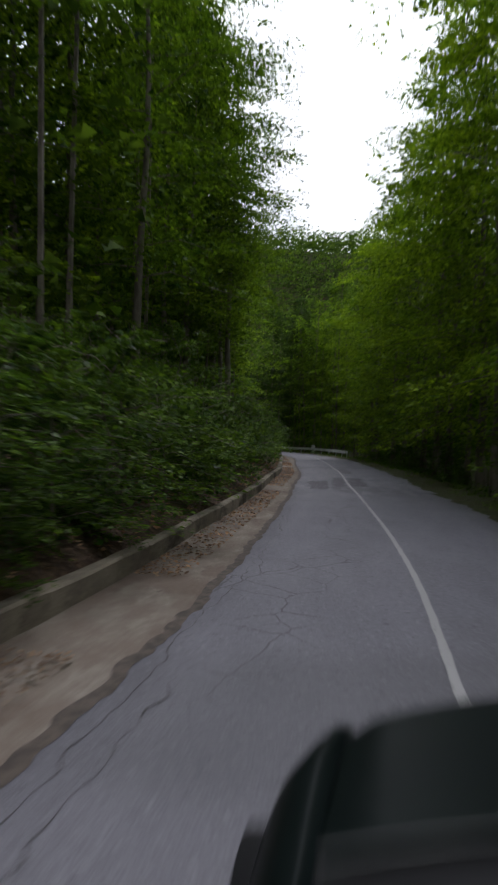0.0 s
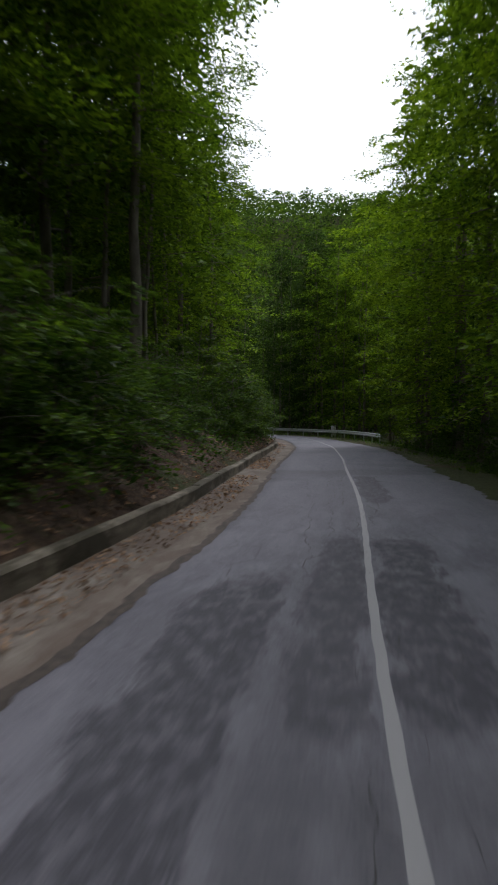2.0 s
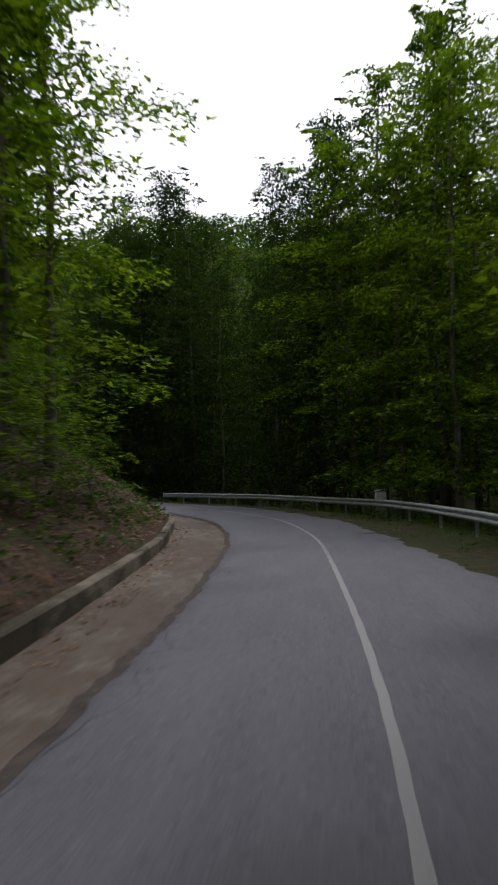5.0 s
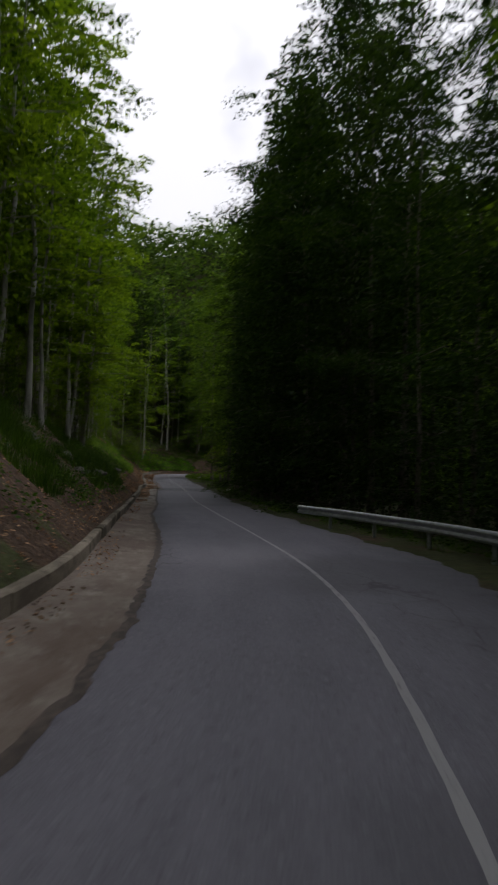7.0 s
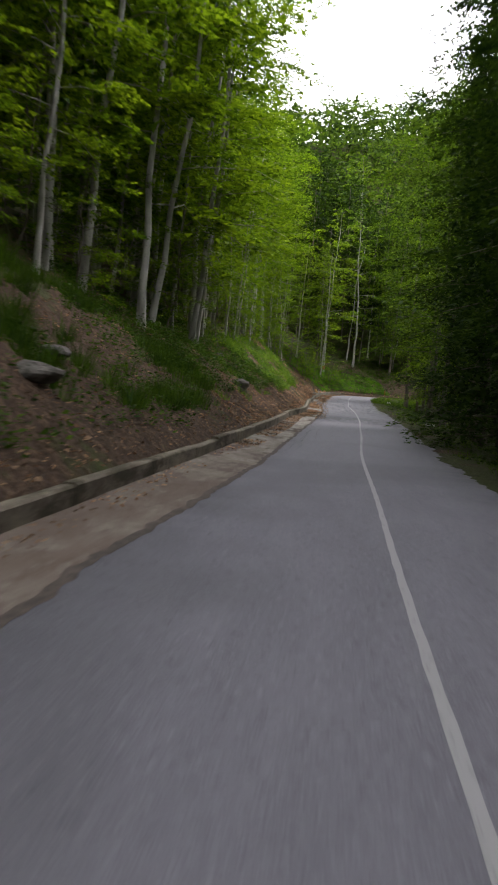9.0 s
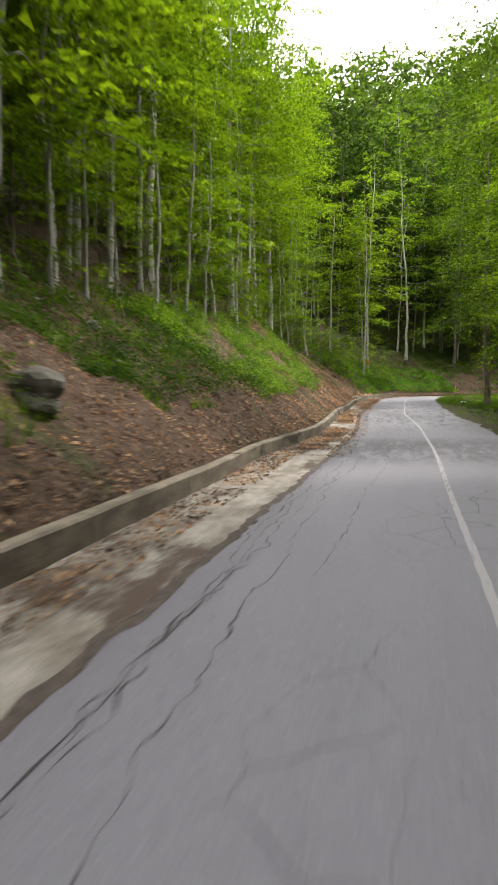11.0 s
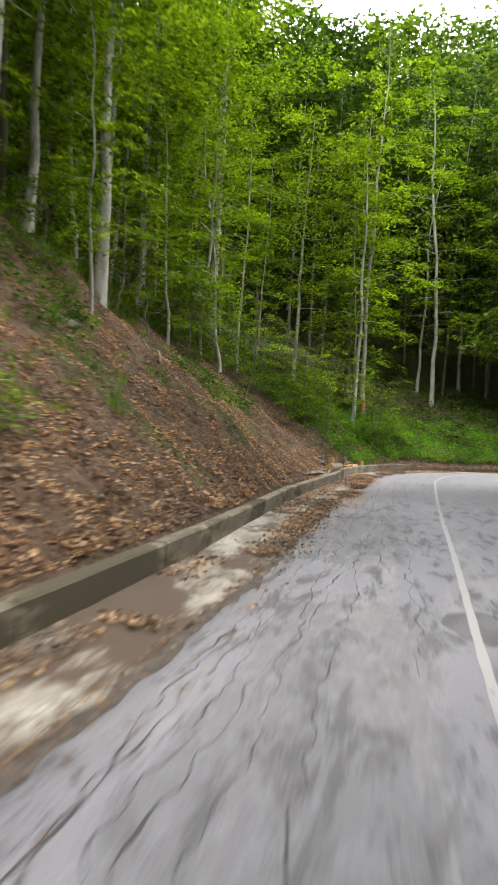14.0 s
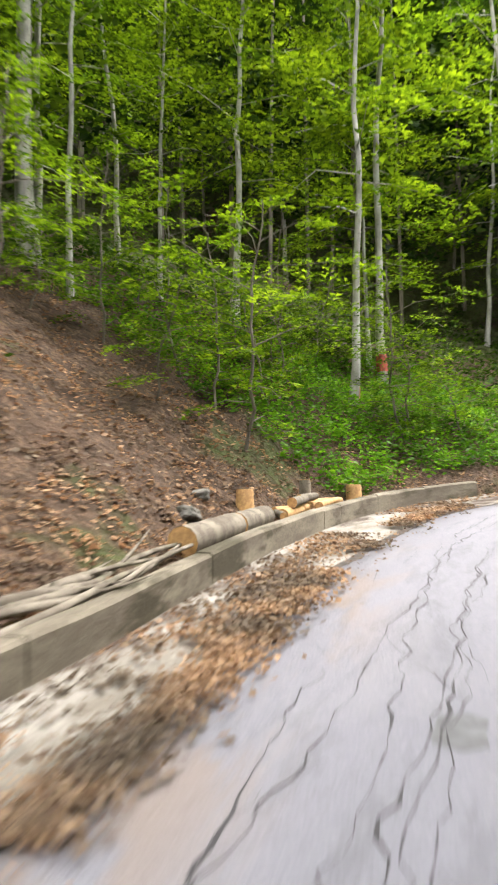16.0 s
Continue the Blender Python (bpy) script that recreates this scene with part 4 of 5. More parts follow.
# far side of the first straight and the bend
row(edge_trees, 47, 131, 3.8, 5.6, 6.8, 1.14, 2.3)
row(shrubs, 46, 126, 2.6, 5.4, 6.6, 0.75, 1.2)
plant(edge_trees[1], 9.6, 121.6, 0.95, rnd=rt)
plant(edge_trees[0], 13.0, 113.5, 1.0, rnd=rt)
plant(shade_trees[1], 12.4, 117.6, 1.0, rnd=rt)
plant(shade_trees[0], 12.6, 125.5, 1.0, rnd=rt)
row(back_trees, 134, 150, 2.6, 8.0, 9.6, 0.72, 1.8)
row(back_trees, 150, 161, 2.1, 6.2, 7.6, 0.85, 1.6)
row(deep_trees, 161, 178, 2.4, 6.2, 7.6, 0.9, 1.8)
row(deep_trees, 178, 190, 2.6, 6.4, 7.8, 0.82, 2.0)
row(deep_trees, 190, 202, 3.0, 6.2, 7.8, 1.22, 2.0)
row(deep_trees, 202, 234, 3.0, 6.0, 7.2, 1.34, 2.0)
for s, d in ((247, 6.4), (252, 6.1)):
    plant(shade_trees[0], *(float(q) for q in spot(s, d)), 1.05, rnd=rt)
row(back_trees, 236, 266, 5.5, 10.5, 14, 0.95, 3.0)
row(back_trees, 250, 279, 6.0, 7.4, 8.8, 0.8, 2.4)
row(tall_trees, 255, 306, 4.5, 10, 18, 1.0, 3.0)
row(shade_trees, 260, 290, 10.0, 6.6, 7.8, 1.08, 2.6)
# the bank of the second straight
row(pole_trees, 150, 236, 2.4, -18.0, -12.5, 1.35, 1.6)
row(pole_trees, 180, 236, 2.2, -12.5, -9.2, 1.25, 1.8)
row(back_trees, 236, 300, 7.0, -19, -13, 0.95, 2.8)
row(tall_trees, 240, 290, 4.0, -13.8, -11.2, 1.12, 2.2)
row(tall_trees, 232, 300, 4.6, -18.5, -13.5, 1.0, 2.2)
row(pole_trees, 150, 298, 3.4, -16.5, -11.5, 1.0, 1.4)
row(near_poles, 290, 306, 2.6, -15, -9.5, 0.95, 1.4)
row(pole_trees, 196, 288, 4.0, -13, -10.0, 0.7, 1.4)
row(pole_trees, 206, 300, 4.5, -23, -16.5, 1.15, 2.0)
row(saplings, 190, 298, 1.5, -13.5, -10.0, 1.3, 1.0)
row(saplings, 296, 306, 0.8, -12.5, -8.2, 0.95, 0.8)
row(saplings, 299, 306, 0.9, -9.0, -6.0, 1.05, 0.8)
row(back_trees, 134, 200, 6, -16, -11, 0.85, 2.8)
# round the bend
# two rows added inside the bend, mostly out of view, to shade the hollow
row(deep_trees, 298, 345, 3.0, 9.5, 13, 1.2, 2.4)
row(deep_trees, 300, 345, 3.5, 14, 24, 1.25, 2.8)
row(shade_trees, 307, 345, 2.4, -24, -14, 1.05, 3.4)
row(shade_trees, 304, 345, 4.0, -42, -24, 1.1, 3.0)
row(pole_trees, 304, 345, 6.0, -36, -22, 1.3, 2.4)
row(back_trees, 322, 350, 7.0, 8, 14, 0.8, 3.4)
# dark stems that stand out on the first bank
rk = random.Random(52)
for k, x, y, size in ((0, -1.7, 59.9, 1.15), (1, -2.35, 64.0, 0.95), (1, -2.7, 67.0, 0.8), (1, -2.6, 71.1, 0.7), (1, -3.5, 62.6, 0.85)):
    plant(stem_trees[k], x, y, size, rnd=rk)
# shrubs leaning out over the first stretch of kerb
rk = random.Random(19)
for k, s in enumerate((46.6, 47.8, 48.9, 50.1, 51.0, 52.2, 53.3, 54.6, 56.0)):
    x, y = (float(q) for q in spot(s, -4.25 - rk.uniform(0.0, 0.35)))
    plant(shrubs[k % 3], x, y, rk.uniform(0.5, 0.68) if k % 3 else 0.46, rnd=rk)
for p in PROTOS:
    if "proto" in p:
        for o in list(p.children_recursive) + [p]:
            bpy.data.objects.remove(o)


def tree_mass(name, label, x, y, high, low, wide, clumps, leaves, size, trunk, leaf, seed, dome=False):
    """Many trees joined: a trunk and clumps of leaves for each."""
    rs = np.random.RandomState(seed)
    z = ground_at(x, y)
    n = len(x)
    tall = high * rs.uniform(0.8, 1.2, n)
    pieces = []
    if trunk:
        for k in range(0, n, 2):
            lean = rs.normal(0, 0.7, 2)
            pieces.append(tube([(x[k], y[k], z[k] - 0.4), (x[k] + lean[0] * 0.4, y[k] + lean[1] * 0.4, z[k] + tall[k] * 0.5), (x[k] + lean[0], y[k] + lean[1], z[k] + tall[k] * 0.95)], (0.12, 0.085, 0.03), 5))
    q = rs.uniform(0, 1, (n, clumps)) ** 0.85
    th = rs.uniform(0, 6.28, (n, clumps))
    rad = wide * rs.uniform(0.8, 1.15, (n, 1)) * (0.25 + 0.75 * np.sin(np.pi * np.clip(0.18 + 0.74 * q, 0, 1))) * np.sqrt(rs.uniform(0.1, 1, (n, clumps)))
    if dome:
        q = rs.uniform(0, 1, (n, clumps)) ** 0.55
        rad = wide * rs.uniform(0.85, 1.2, (n, 1)) * np.sqrt(1.02 - q ** 2) * rs.uniform(0.8, 1, (n, clumps))
    cx, cy = x[:, None] + rad * np.cos(th), y[:, None] + rad * np.sin(th)
    cz = z[:, None] + low * tall[:, None] + (1 - low) * tall[:, None] * q
    c = np.repeat(np.stack([cx, cy, cz], 2).reshape(-1, 3), leaves, 0)
    c += rs.normal(0, 1, c.shape) * np.array([0.55, 0.55, 0.2]) * size * 1.9
    head = unit(rs.normal(0, 1, (len(c), 3)) * [1, 1, 0.35])
    flat = unit(rs.normal(0, 1.2 if dome else 0.45, (len(c), 3)) + [0, 0, 1.0])
    ln = size * rs.uniform(0.6, 1.35, len(c))
    pieces.insert(0, leaf_faces(c, head, flat, ln, ln * 0.75, False))
    leafy = len(pieces[0][1])
    v, f = joined(pieces)
    me = mesh_of(name, v, f, leaf)
    me.materials.append(BARK_DARK)
    me.polygons.foreach_set("material_index", np.r_[np.zeros(leafy, int), np.ones(len(f) - leafy, int)])
    tagged(new(name, me), label, "forest", kind="stuff")


def scatter(x0, x1, y0, y1, gap, seed, ok):
    rs = np.random.RandomState(seed)
    gx, gy = np.meshgrid(np.arange(x0, x1, gap), np.arange(y0, y1, gap))
    x, y = gx.ravel() + rs.uniform(-0.42, 0.42, gx.size) * gap, gy.ravel() + rs.uniform(-0.42, 0.42, gx.size) * gap
    s, d = station(x, y)
    keep = ok(s, d, x, y)
    return x[keep], y[keep]


spots = np.array(taken)


def clear_of(x, y, gap):
    return np.array([((spots[:, 0] - a) ** 2 + (spots[:, 1] - b) ** 2).min() > gap * gap for a, b in zip(x, y)])


def near_woods(s, d):
    return ((d < -9.5) & (d > -26) & (s < 206)) | ((d < -17) & (d > -30) & (s >= 206) & (s < 303)) | ((d > np.where((s > 205) & (s < 300), 13.5, 10.0)) & (d < 24))


def deep_woods(s, d):
    return ((d <= np.where(s > 303, -40, np.where(s > 206, -30, -26))) & (d > -58)) | ((d >= 24) & (d < 50))


wx, wy = scatter(-125, 75, 0, 345, 4.0, 3, lambda s, d, x, y: (s > 34) & (s < 372) & near_woods(s, d))
keep = clear_of(wx, wy, 2.2)
ws, wd = station(wx[keep], wy[keep])
tree_mass("forest", "dense beech forest on the slopes beside the road", wx[keep], wy[keep], np.where((wd > 0) & (ws > 118), np.where(ws < 150, 16, 20.0), 21.5), 0.06, 3.0, 52, 14, 0.46, True, LEAF_FAR, 4)
wx, wy = scatter(-125, 75, 0, 345, 4.3, 13, lambda s, d, x, y: (s > 50) & (s < 372) & deep_woods(s, d))
wx2, wy2 = scatter(-125, 20, 215, 345, 3.3, 23, lambda s, d, x, y: (s >= 303) & (s < 372) & (d < -25) & (d > -42))
keep = clear_of(wx2, wy2, 2.0)
tree_mass("beech_stand", "tall beech stand on the slope beyond the bend, shade painted into its leaves", wx2[keep], wy2[keep], 25, 0.22, 3.0, 80, 11, 0.5, True, LEAF_SHADE_TINT, 24)
tree_mass("deep_forest", "shady beech forest further up the slopes", wx, wy, 17.5, 0.08, 3.1, 26, 5, 1.0, False, LEAF_FAR, 14)
wx, wy = scatter(-190, 60, 200, 420, 4.2, 9, lambda s, d, x, y: (s > 300) & (d <= -57) & (d > -125))
tree_mass("hillside_woods", "leafy woods rising on the slope beyond the bend", wx, wy, 10.5, -0.08, 3.2, 25, 6, 0.92, False, LEAF_FAR, 12, True)
wx, wy = scatter(-300, 190, 60, 520, 5.4, 5, lambda s, d, x, y: ((d < -57) & (d > -200) & (s > 190) & ((s < 300) | (d < -124))) | ((d > 49) & (d < 150) & (s > 90)))
tree_mass("distant_woods", "green deciduous forest covering the far hillsides", wx, wy, 8.5, -0.1, 3.6, 11, 4, 1.35, False, LEAF_FAR, 6, True)


# ---- undergrowth and litter ----
def surface(s, d):
    x, y = spot(s, d)
    return x, y, land(s, d, x, y)


def plants(rs, s, d, per, radius, high, size):
    """Low leafy plants: leaves scattered about each stem."""
    x, y, z = surface(s, d)
    n = len(s)
    k = np.repeat(np.arange(n), per)
    big = rs.uniform(0.6, 1.4, n)
    a, r = rs.uniform(0, 6.28, len(k)), radius * np.sqrt(rs.uniform(0, 1, len(k))) * big[k]
    c = np.stack([x[k] + r * np.cos(a), y[k] + r * np.sin(a), z[k] + 0.04 + high * big[k] * rs.uniform(0.05, 1, len(k))], 1)
    head = unit(np.stack([np.cos(a), np.sin(a), rs.uniform(-0.5, 0.5, len(k))], 1))
    flat = unit(rs.normal(0, 0.45, (len(k), 3)) + [0, 0, 1.0])
    ln = size * rs.uniform(0.6, 1.3, len(k))
    return leaf_faces(c, head, flat, ln, ln * 0.55, True)


def blades(rs, s, d, per, radius, high, thick):
    """Grass tufts: thin blades fanning upwards."""
    x, y, z = surface(s, d)
    n = len(s)
    k = np.repeat(np.arange(n), per)
    big = rs.uniform(0.6, 1.35, n)
    a, r = rs.uniform(0, 6.28, len(k)), radius * np.sqrt(rs.uniform(0, 1, len(k)))
    root = np.stack([x[k] + r * np.cos(a), y[k] + r * np.sin(a), z[k] - 0.03], 1)
    h = high * big[k] * rs.uniform(0.5, 1.1, len(k))
    lean = rs.uniform(0.15, 0.7, len(k)) * h
    tip = root + np.stack([lean * np.cos(a), lean * np.sin(a), h], 1)
    side = np.stack([-np.sin(a), np.cos(a), 0 * a], 1) * thick * 0.5
    v = np.stack([root - side, root + side, tip], 1).reshape(-1, 3)
    return v, np.arange(len(v)).reshape(-1, 3).tolist()


def patchy(rs, n, s0, s1, d_of, size, above):
    """Stations and distances gathered into uneven patches."""
    s = rs.uniform(s0, s1, n * 4)
    d = d_of(s, rs.uniform(0, 1, n * 4))
    x, y = spot(s, d)
    ok = bumps(x + 40, y - 17, size) + 0.35 * bumps(x, y, size * 0.31) > above
    return s[ok][:n], d[ok][:n]


rs = np.random.RandomState(19)
left = lambda u0, u1: (lambda s, q: knots(KNOT_KERB, s) - 0.3 - u0 - (u1 - u0) * q)
right = lambda v0, v1: (lambda s, q: knots(KNOT_SIDE, s) + v0 + (v1 - v0) * q)
herbs, grass, litter = [], [], []
herbs.append(plants(rs, *patchy(rs, 4200, 301.3, 311, left(0.4, 8.5), 9, -0.95), 11, 0.3, 0.38, 0.13))
lush = plants(rs, *patchy(rs, 3200, 243, 271, left(1.5, 6.8), 4.3, -0.1), 12, 0.34, 0.4, 0.11)
herbs.append(plants(rs, *patchy(rs, 3000, 212, 246, left(1.6, 7.6), 6.5, -0.35), 12, 0.32, 0.34, 0.12))
herbs.append(plants(rs, *patchy(rs, 700, 268, 296, left(3.5, 10.5), 11, 0.15), 12, 0.3, 0.34, 0.14))
herbs.append(plants(rs, *patchy(rs, 1600, 150, 212, left(0.3, 7.5), 6, -0.05), 12, 0.34, 0.42, 0.12))
herbs.append(plants(rs, *patchy(rs, 1000, 46, 150, left(0.0, 3.0), 6, -0.3), 9, 0.32, 0.4, 0.15))
herbs.append(plants(rs, *patchy(rs, 1300, 48, 300, right(0.8, 5.5), 7, -0.4), 9, 0.3, 0.35, 0.14))
herbs.append(plants(rs, *patchy(rs, 4200, 299, 314, left(8.5, 34), 10, -0.95), 10, 0.5, 0.55, 0.2))
herbs.append(plants(rs, *patchy(rs, 2600, 308, 348, left(2.5, 30), 10, -0.9), 10, 0.55, 0.6, 0.24))
herbs.append(blades(rs, *patchy(rs, 520, 176, 216, left(0.9, 5.5), 5, 0.15), 40, 0.34, 0.6, 0.022))
grass.append(blades(rs, *patchy(rs, 420, 215, 290, left(1.2, 9.5), 9, 0.1), 20, 0.22, 0.42, 0.022))
grass.append(blades(rs, *patchy(rs, 900, 50, 300, right(0.5, 3.5), 5, -0.1), 16, 0.2, 0.3, 0.014))
grass.append(blades(rs, *patchy(rs, 1300, 284, 326, right(0.2, 6.0), 6, -0.8), 20, 0.28, 0.32, 0.022))
grass.append(blades(rs, *patchy(rs, 420, 262, 300, left(7.5, 12.0), 8, -0.2), 18, 0.25, 0.4, 0.016))
grass.append(blades(rs, *patchy(rs, 900, 279, 302, left(7.5, 13.0), 6, -0.45), 18, 0.28, 0.42, 0.02))
for name, lot, mat, label in (("herb_cover", [herbs[0]], LUSH, "dense bright green herbs covering the bank"), ("undergrowth", herbs[1:], HERB, "low green leafy plants growing on the banks"), ("grass", grass + [lush], GRASS, "tufts of green grass on the bank and verge")):
    v, f = joined(lot)
    tagged(new(name, mesh_of(name, v, f, mat)), label, name, kind="stuff")


def fallen(rs, s, d, size, lift, height):
    x, y = spot(s, d)
    n = len(s)
    a = rs.uniform(0, 6.28, n)
    z = height(s, d, x, y) + lift + rs.uniform(0, 0.03, n)
    head = unit(np.stack([np.cos(a), np.sin(a), rs.normal(0, 0.3, n)], 1))
    flat = unit(rs.normal(0, 0.35, (n, 3)) + [0, 0, 1.0])
    ln = size * rs.uniform(0.6, 1.4, n)
    return leaf_faces(np.stack([x, y, z], 1), head, flat, ln, ln * 0.62, True)


bank_top = lambda s, d, x, y: land(s, d, x, y) + 0.07 * bumps(x, y, 0.83)
gutter_top = lambda s, d, x, y: knots(KNOT_Z, s) - 0.02 + 0 * x
for n, s0, s1, u0, u1, size in ((38000, 214, 302, 0.0, 7.5, 0.11), (42000, 264, 304, 0.0, 8.5, 0.085), (9000, 150, 214, 0.0, 7.5, 0.1), (6000, 46, 150, 0.0, 2.5, 0.11)):
    s = rs.uniform(s0, s1, n)
    litter.append(fallen(rs, s, left(u0, u1)(s, rs.uniform(0, 1, n) ** 1.3), size, 0.015, bank_top))
for n, s0, s1, near in ((6500, 46, 112, 0.7), (2400, 110, 210, 0.5), (9000, 210, 262, 0.75), (5000, 262, 304, 0.5)):
    s, _ = patchy(rs, n, s0, s1, lambda q, w: knots(KNOT_KERB, q), 9, -0.35)
    litter.append(fallen(rs, s, knots(KNOT_KERB, s) + 0.03 + near * rs.uniform(0, 1, len(s)) ** 2, 0.075, 0.02, gutter_top))
s = rs.uniform(302.5, 317, 3500)
litter.append(fallen(rs, s, knots(KNOT_KERB, s) + 0.7 - 3.2 * rs.uniform(0, 1, len(s)) ** 1.2, 0.09, 0.03, lambda s, d, x, y: np.where(d < knots(KNOT_KERB, s), land(s, d, x, y), knots(KNOT_Z, s))))
s = rs.uniform(236, 303, 2600)
litter.append(fallen(rs, s, knots(KNOT_EDGE, s) - 0.15 + 0.6 * rs.uniform(0, 1, len(s)) ** 2.2, 0.06, 0.012, gutter_top))
s, _ = patchy(rs, 6000, 238, 268, lambda q, w: knots(KNOT_KERB, q) + 0.6, 7.0, -0.1)
d = knots(KNOT_EDGE, s) * 0.45 + knots(KNOT_KERB, s) * 0.55 + rs.normal(0, 0.24, len(s))
litter.append(fallen(rs, s, np.maximum(d, knots(KNOT_KERB, s) + 0.04), 0.075, 0.02, gutter_top))
s, _ = patchy(rs, 6500, 272, 306, lambda q, w: knots(KNOT_KERB, q) + 0.6, 5.5, -0.25)
drift = np.interp(s, [262, 290, 299, 306], [0.15, 0.25, 0.62, 0.9])
d = knots(KNOT_EDGE, s) * (1 - drift) + knots(KNOT_KERB, s) * drift + rs.normal(0, 0.2, len(s))
litter.append(fallen(rs, s, np.maximum(d, knots(KNOT_KERB, s) + 0.04), 0.075, 0.025, gutter_top))
s, _ = patchy(rs, 9000, 285, 303, lambda q, w: knots(KNOT_EDGE, q), 4.0, -0.45)
litter.append(fallen(rs, s, knots(KNOT_EDGE, s) + np.interp(s, [285, 293, 303], [0.12, 0.0, -0.35]) + rs.normal(0, 0.16, len(s)), 0.07, 0.03, gutter_top))
v, f = joined(litter)
tagged(new("leaf_litter", mesh_of("leaf_litter", v, f, DRY)), "dry brown beech leaves lying on bank and gutter", "leaves", kind="stuff")


# ---- rocks, wood and roadside things ----
def rock(x, y, size, seed, material=STONE, label="grey rock jutting from the leafy bank", name="rock", group="rocks on the bank", squash=0.65):
    rs = np.random.RandomState(seed)
    bm = bmesh.new()
    bmesh.ops.create_icosphere(bm, subdivisions=3, radius=1)
    ph = rs.uniform(0, 6.28, 6)
    for v in bm.verts:
        c = v.co
        k = 1 + 0.2 * math.sin(2.3 * c.x + ph[0]) * math.sin(2.9 * c.y + ph[1]) + 0.16 * math.sin(4.1 * c.z + ph[2] + 2 * c.x) + 0.07 * math.sin(9 * c.x + ph[3]) * math.sin(8 * c.y + ph[4])
        flat = math.floor((k + 0.12 * c.z) * 7) / 7
        v.co = c * (0.55 * k + 0.45 * flat) * size
        v.co.z *= squash
        v.co.x *= 1.35
    ob = part(name, bm, material, None, m=Matrix.Translation((x, y, float(ground_at(x, y)[0]) + size * 0.08)) @ Matrix.Rotation(rs.uniform(0, 6.28), 4, "Z") @ Matrix.Rotation(rs.uniform(-0.3, 0.3), 4, "X"), smooth=False)
    tagged(ob, label, "rock", group)


for x, y, size in ((-17.3, 136.5, 0.5), (-17.9, 140.3, 0.52), (-16.4, 139.8, 0.4), (-18.9, 144.8, 0.32), (-15.6, 137.9, 0.3), (-21.5, 147.5, 0.3), (-33.4, 170.6, 0.5)):
    rock(x, y, size, int(abs(x * 13 + y)))
for s, u, size in ((236, 5.0, 0.25), (252, 7.5, 0.3), (262, 6.0, 0.22), (277, 4.5, 0.2), (286, 3.0, 0.25), (296.5, 1.2, 0.18), (297.4, 1.5, 0.15)):
    x, y = (float(q) for q in spot(s, knots(KNOT_KERB, s) - u))
    rock(x, y, size, int(s * 3))
for x, y in ((-31.0, 190.7), (-26.6, 188.3), (-52.6, 229.2)):
    rock(x, y, 0.24, int(abs(x * 7)), WHITEWASH, "small whitewashed stone on the grassy road edge", "marker_stone", "white stones along the verge", 0.8)


def log(points, radius, label, name="log", group="cut logs by the kerb", bark=DEADWOOD, ends=True, taper=0.9):
    p = np.array(points, float)
    t = thing(name, label, "log", group, m=Matrix.Translation(tuple(p[0])))
    q = p - p[0]
    u = np.linspace(0, 1, 7)
    path = np.stack([np.interp(u, np.linspace(0, 1, len(q)), q[:, a]) for a in range(3)], 1)
    rad = radius * (1 - (1 - taper) * u) * (1 + 0.04 * np.sin(u * 17))
    v, f = tube(path, rad, 12)
    mesh_part("bark", mesh_of("bark", v, f, bark, True), t)
    if ends:
        for k, way in ((0, -1), (-1, 1)):
            ax = unit((path[1] - path[0]) if k == 0 else (path[-1] - path[-2]))
            vv, ff = tube([path[k] - ax * 0.012, path[k] + ax * 0.006 * way], (rad[k] * 0.985, rad[k] * 0.97), 12, True)
            mesh_part("cut_end", mesh_of("cut_end", vv, ff, CUTWOOD), t, "orange-brown sawn end")


def on_bank(s, u, lift):
    d = float(knots(KNOT_KERB, s)) - 0.24 - u
    x, y = (float(q) for q in spot(s, d))
    return (x, y, float(land(np.array([s]), np.array([d]), np.array([x]), np.array([y]))[0]) + lift)


log([on_bank(295.0, 0.32, 0.17), on_bank(296.6, 0.3, 0.17)], 0.2, "thick sawn beech log with grey bark lying behind the kerb")
log([on_bank(296.65, 0.3, 0.16), on_bank(297.8, 0.33, 0.16)], 0.185, "short sawn beech log end to end with another")
for k, (s0, u0, s1, u1, r, lift) in enumerate(((298.5, 0.12, 299.1, 0.5, 0.07, 0.12), (298.9, 0.3, 299.7, 0.3, 0.1, 0.1), (299.3, 0.6, 300.0, 0.3, 0.09, 0.1), (299.2, 0.25, 299.9, 0.3, 0.09, 0.27), (300.0, 0.5, 300.6, 0.35, 0.09, 0.1), (300.3, 0.2, 301.0, 0.3, 0.08, 0.1), (299.9, 0.4, 300.4, 0.3, 0.08, 0.27), (300.7, 0.5, 301.2, 0.2, 0.09, 0.1))):
    log([on_bank(s0 - 0.45, u0, lift), on_bank(s1 - 0.45, u1, lift)], r, "split yellow firewood piece tossed behind the kerb", "firewood", "split firewood by the kerb", CUTWOOD if k % 3 else DEADWOOD, True, 0.8)
log([on_bank(298.2, 0.85, 0.0), on_bank(298.22, 0.86, 0.34)], 0.16, "upright sawn block of pale wood", "chopping_block", "split firewood by the kerb", CUTWOOD)
log([on_bank(300.4, 0.75, 0.0), on_bank(300.42, 0.76, 0.42)], 0.12, "upright sawn block of pale wood", "chopping_block", "split firewood by the kerb", DEADWOOD)
log([on_bank(301.5, 0.35, 0.0), on_bank(301.52, 0.36, 0.33)], 0.17, "upright sawn block of pale wood", "chopping_block", "split firewood by the kerb", CUTWOOD)


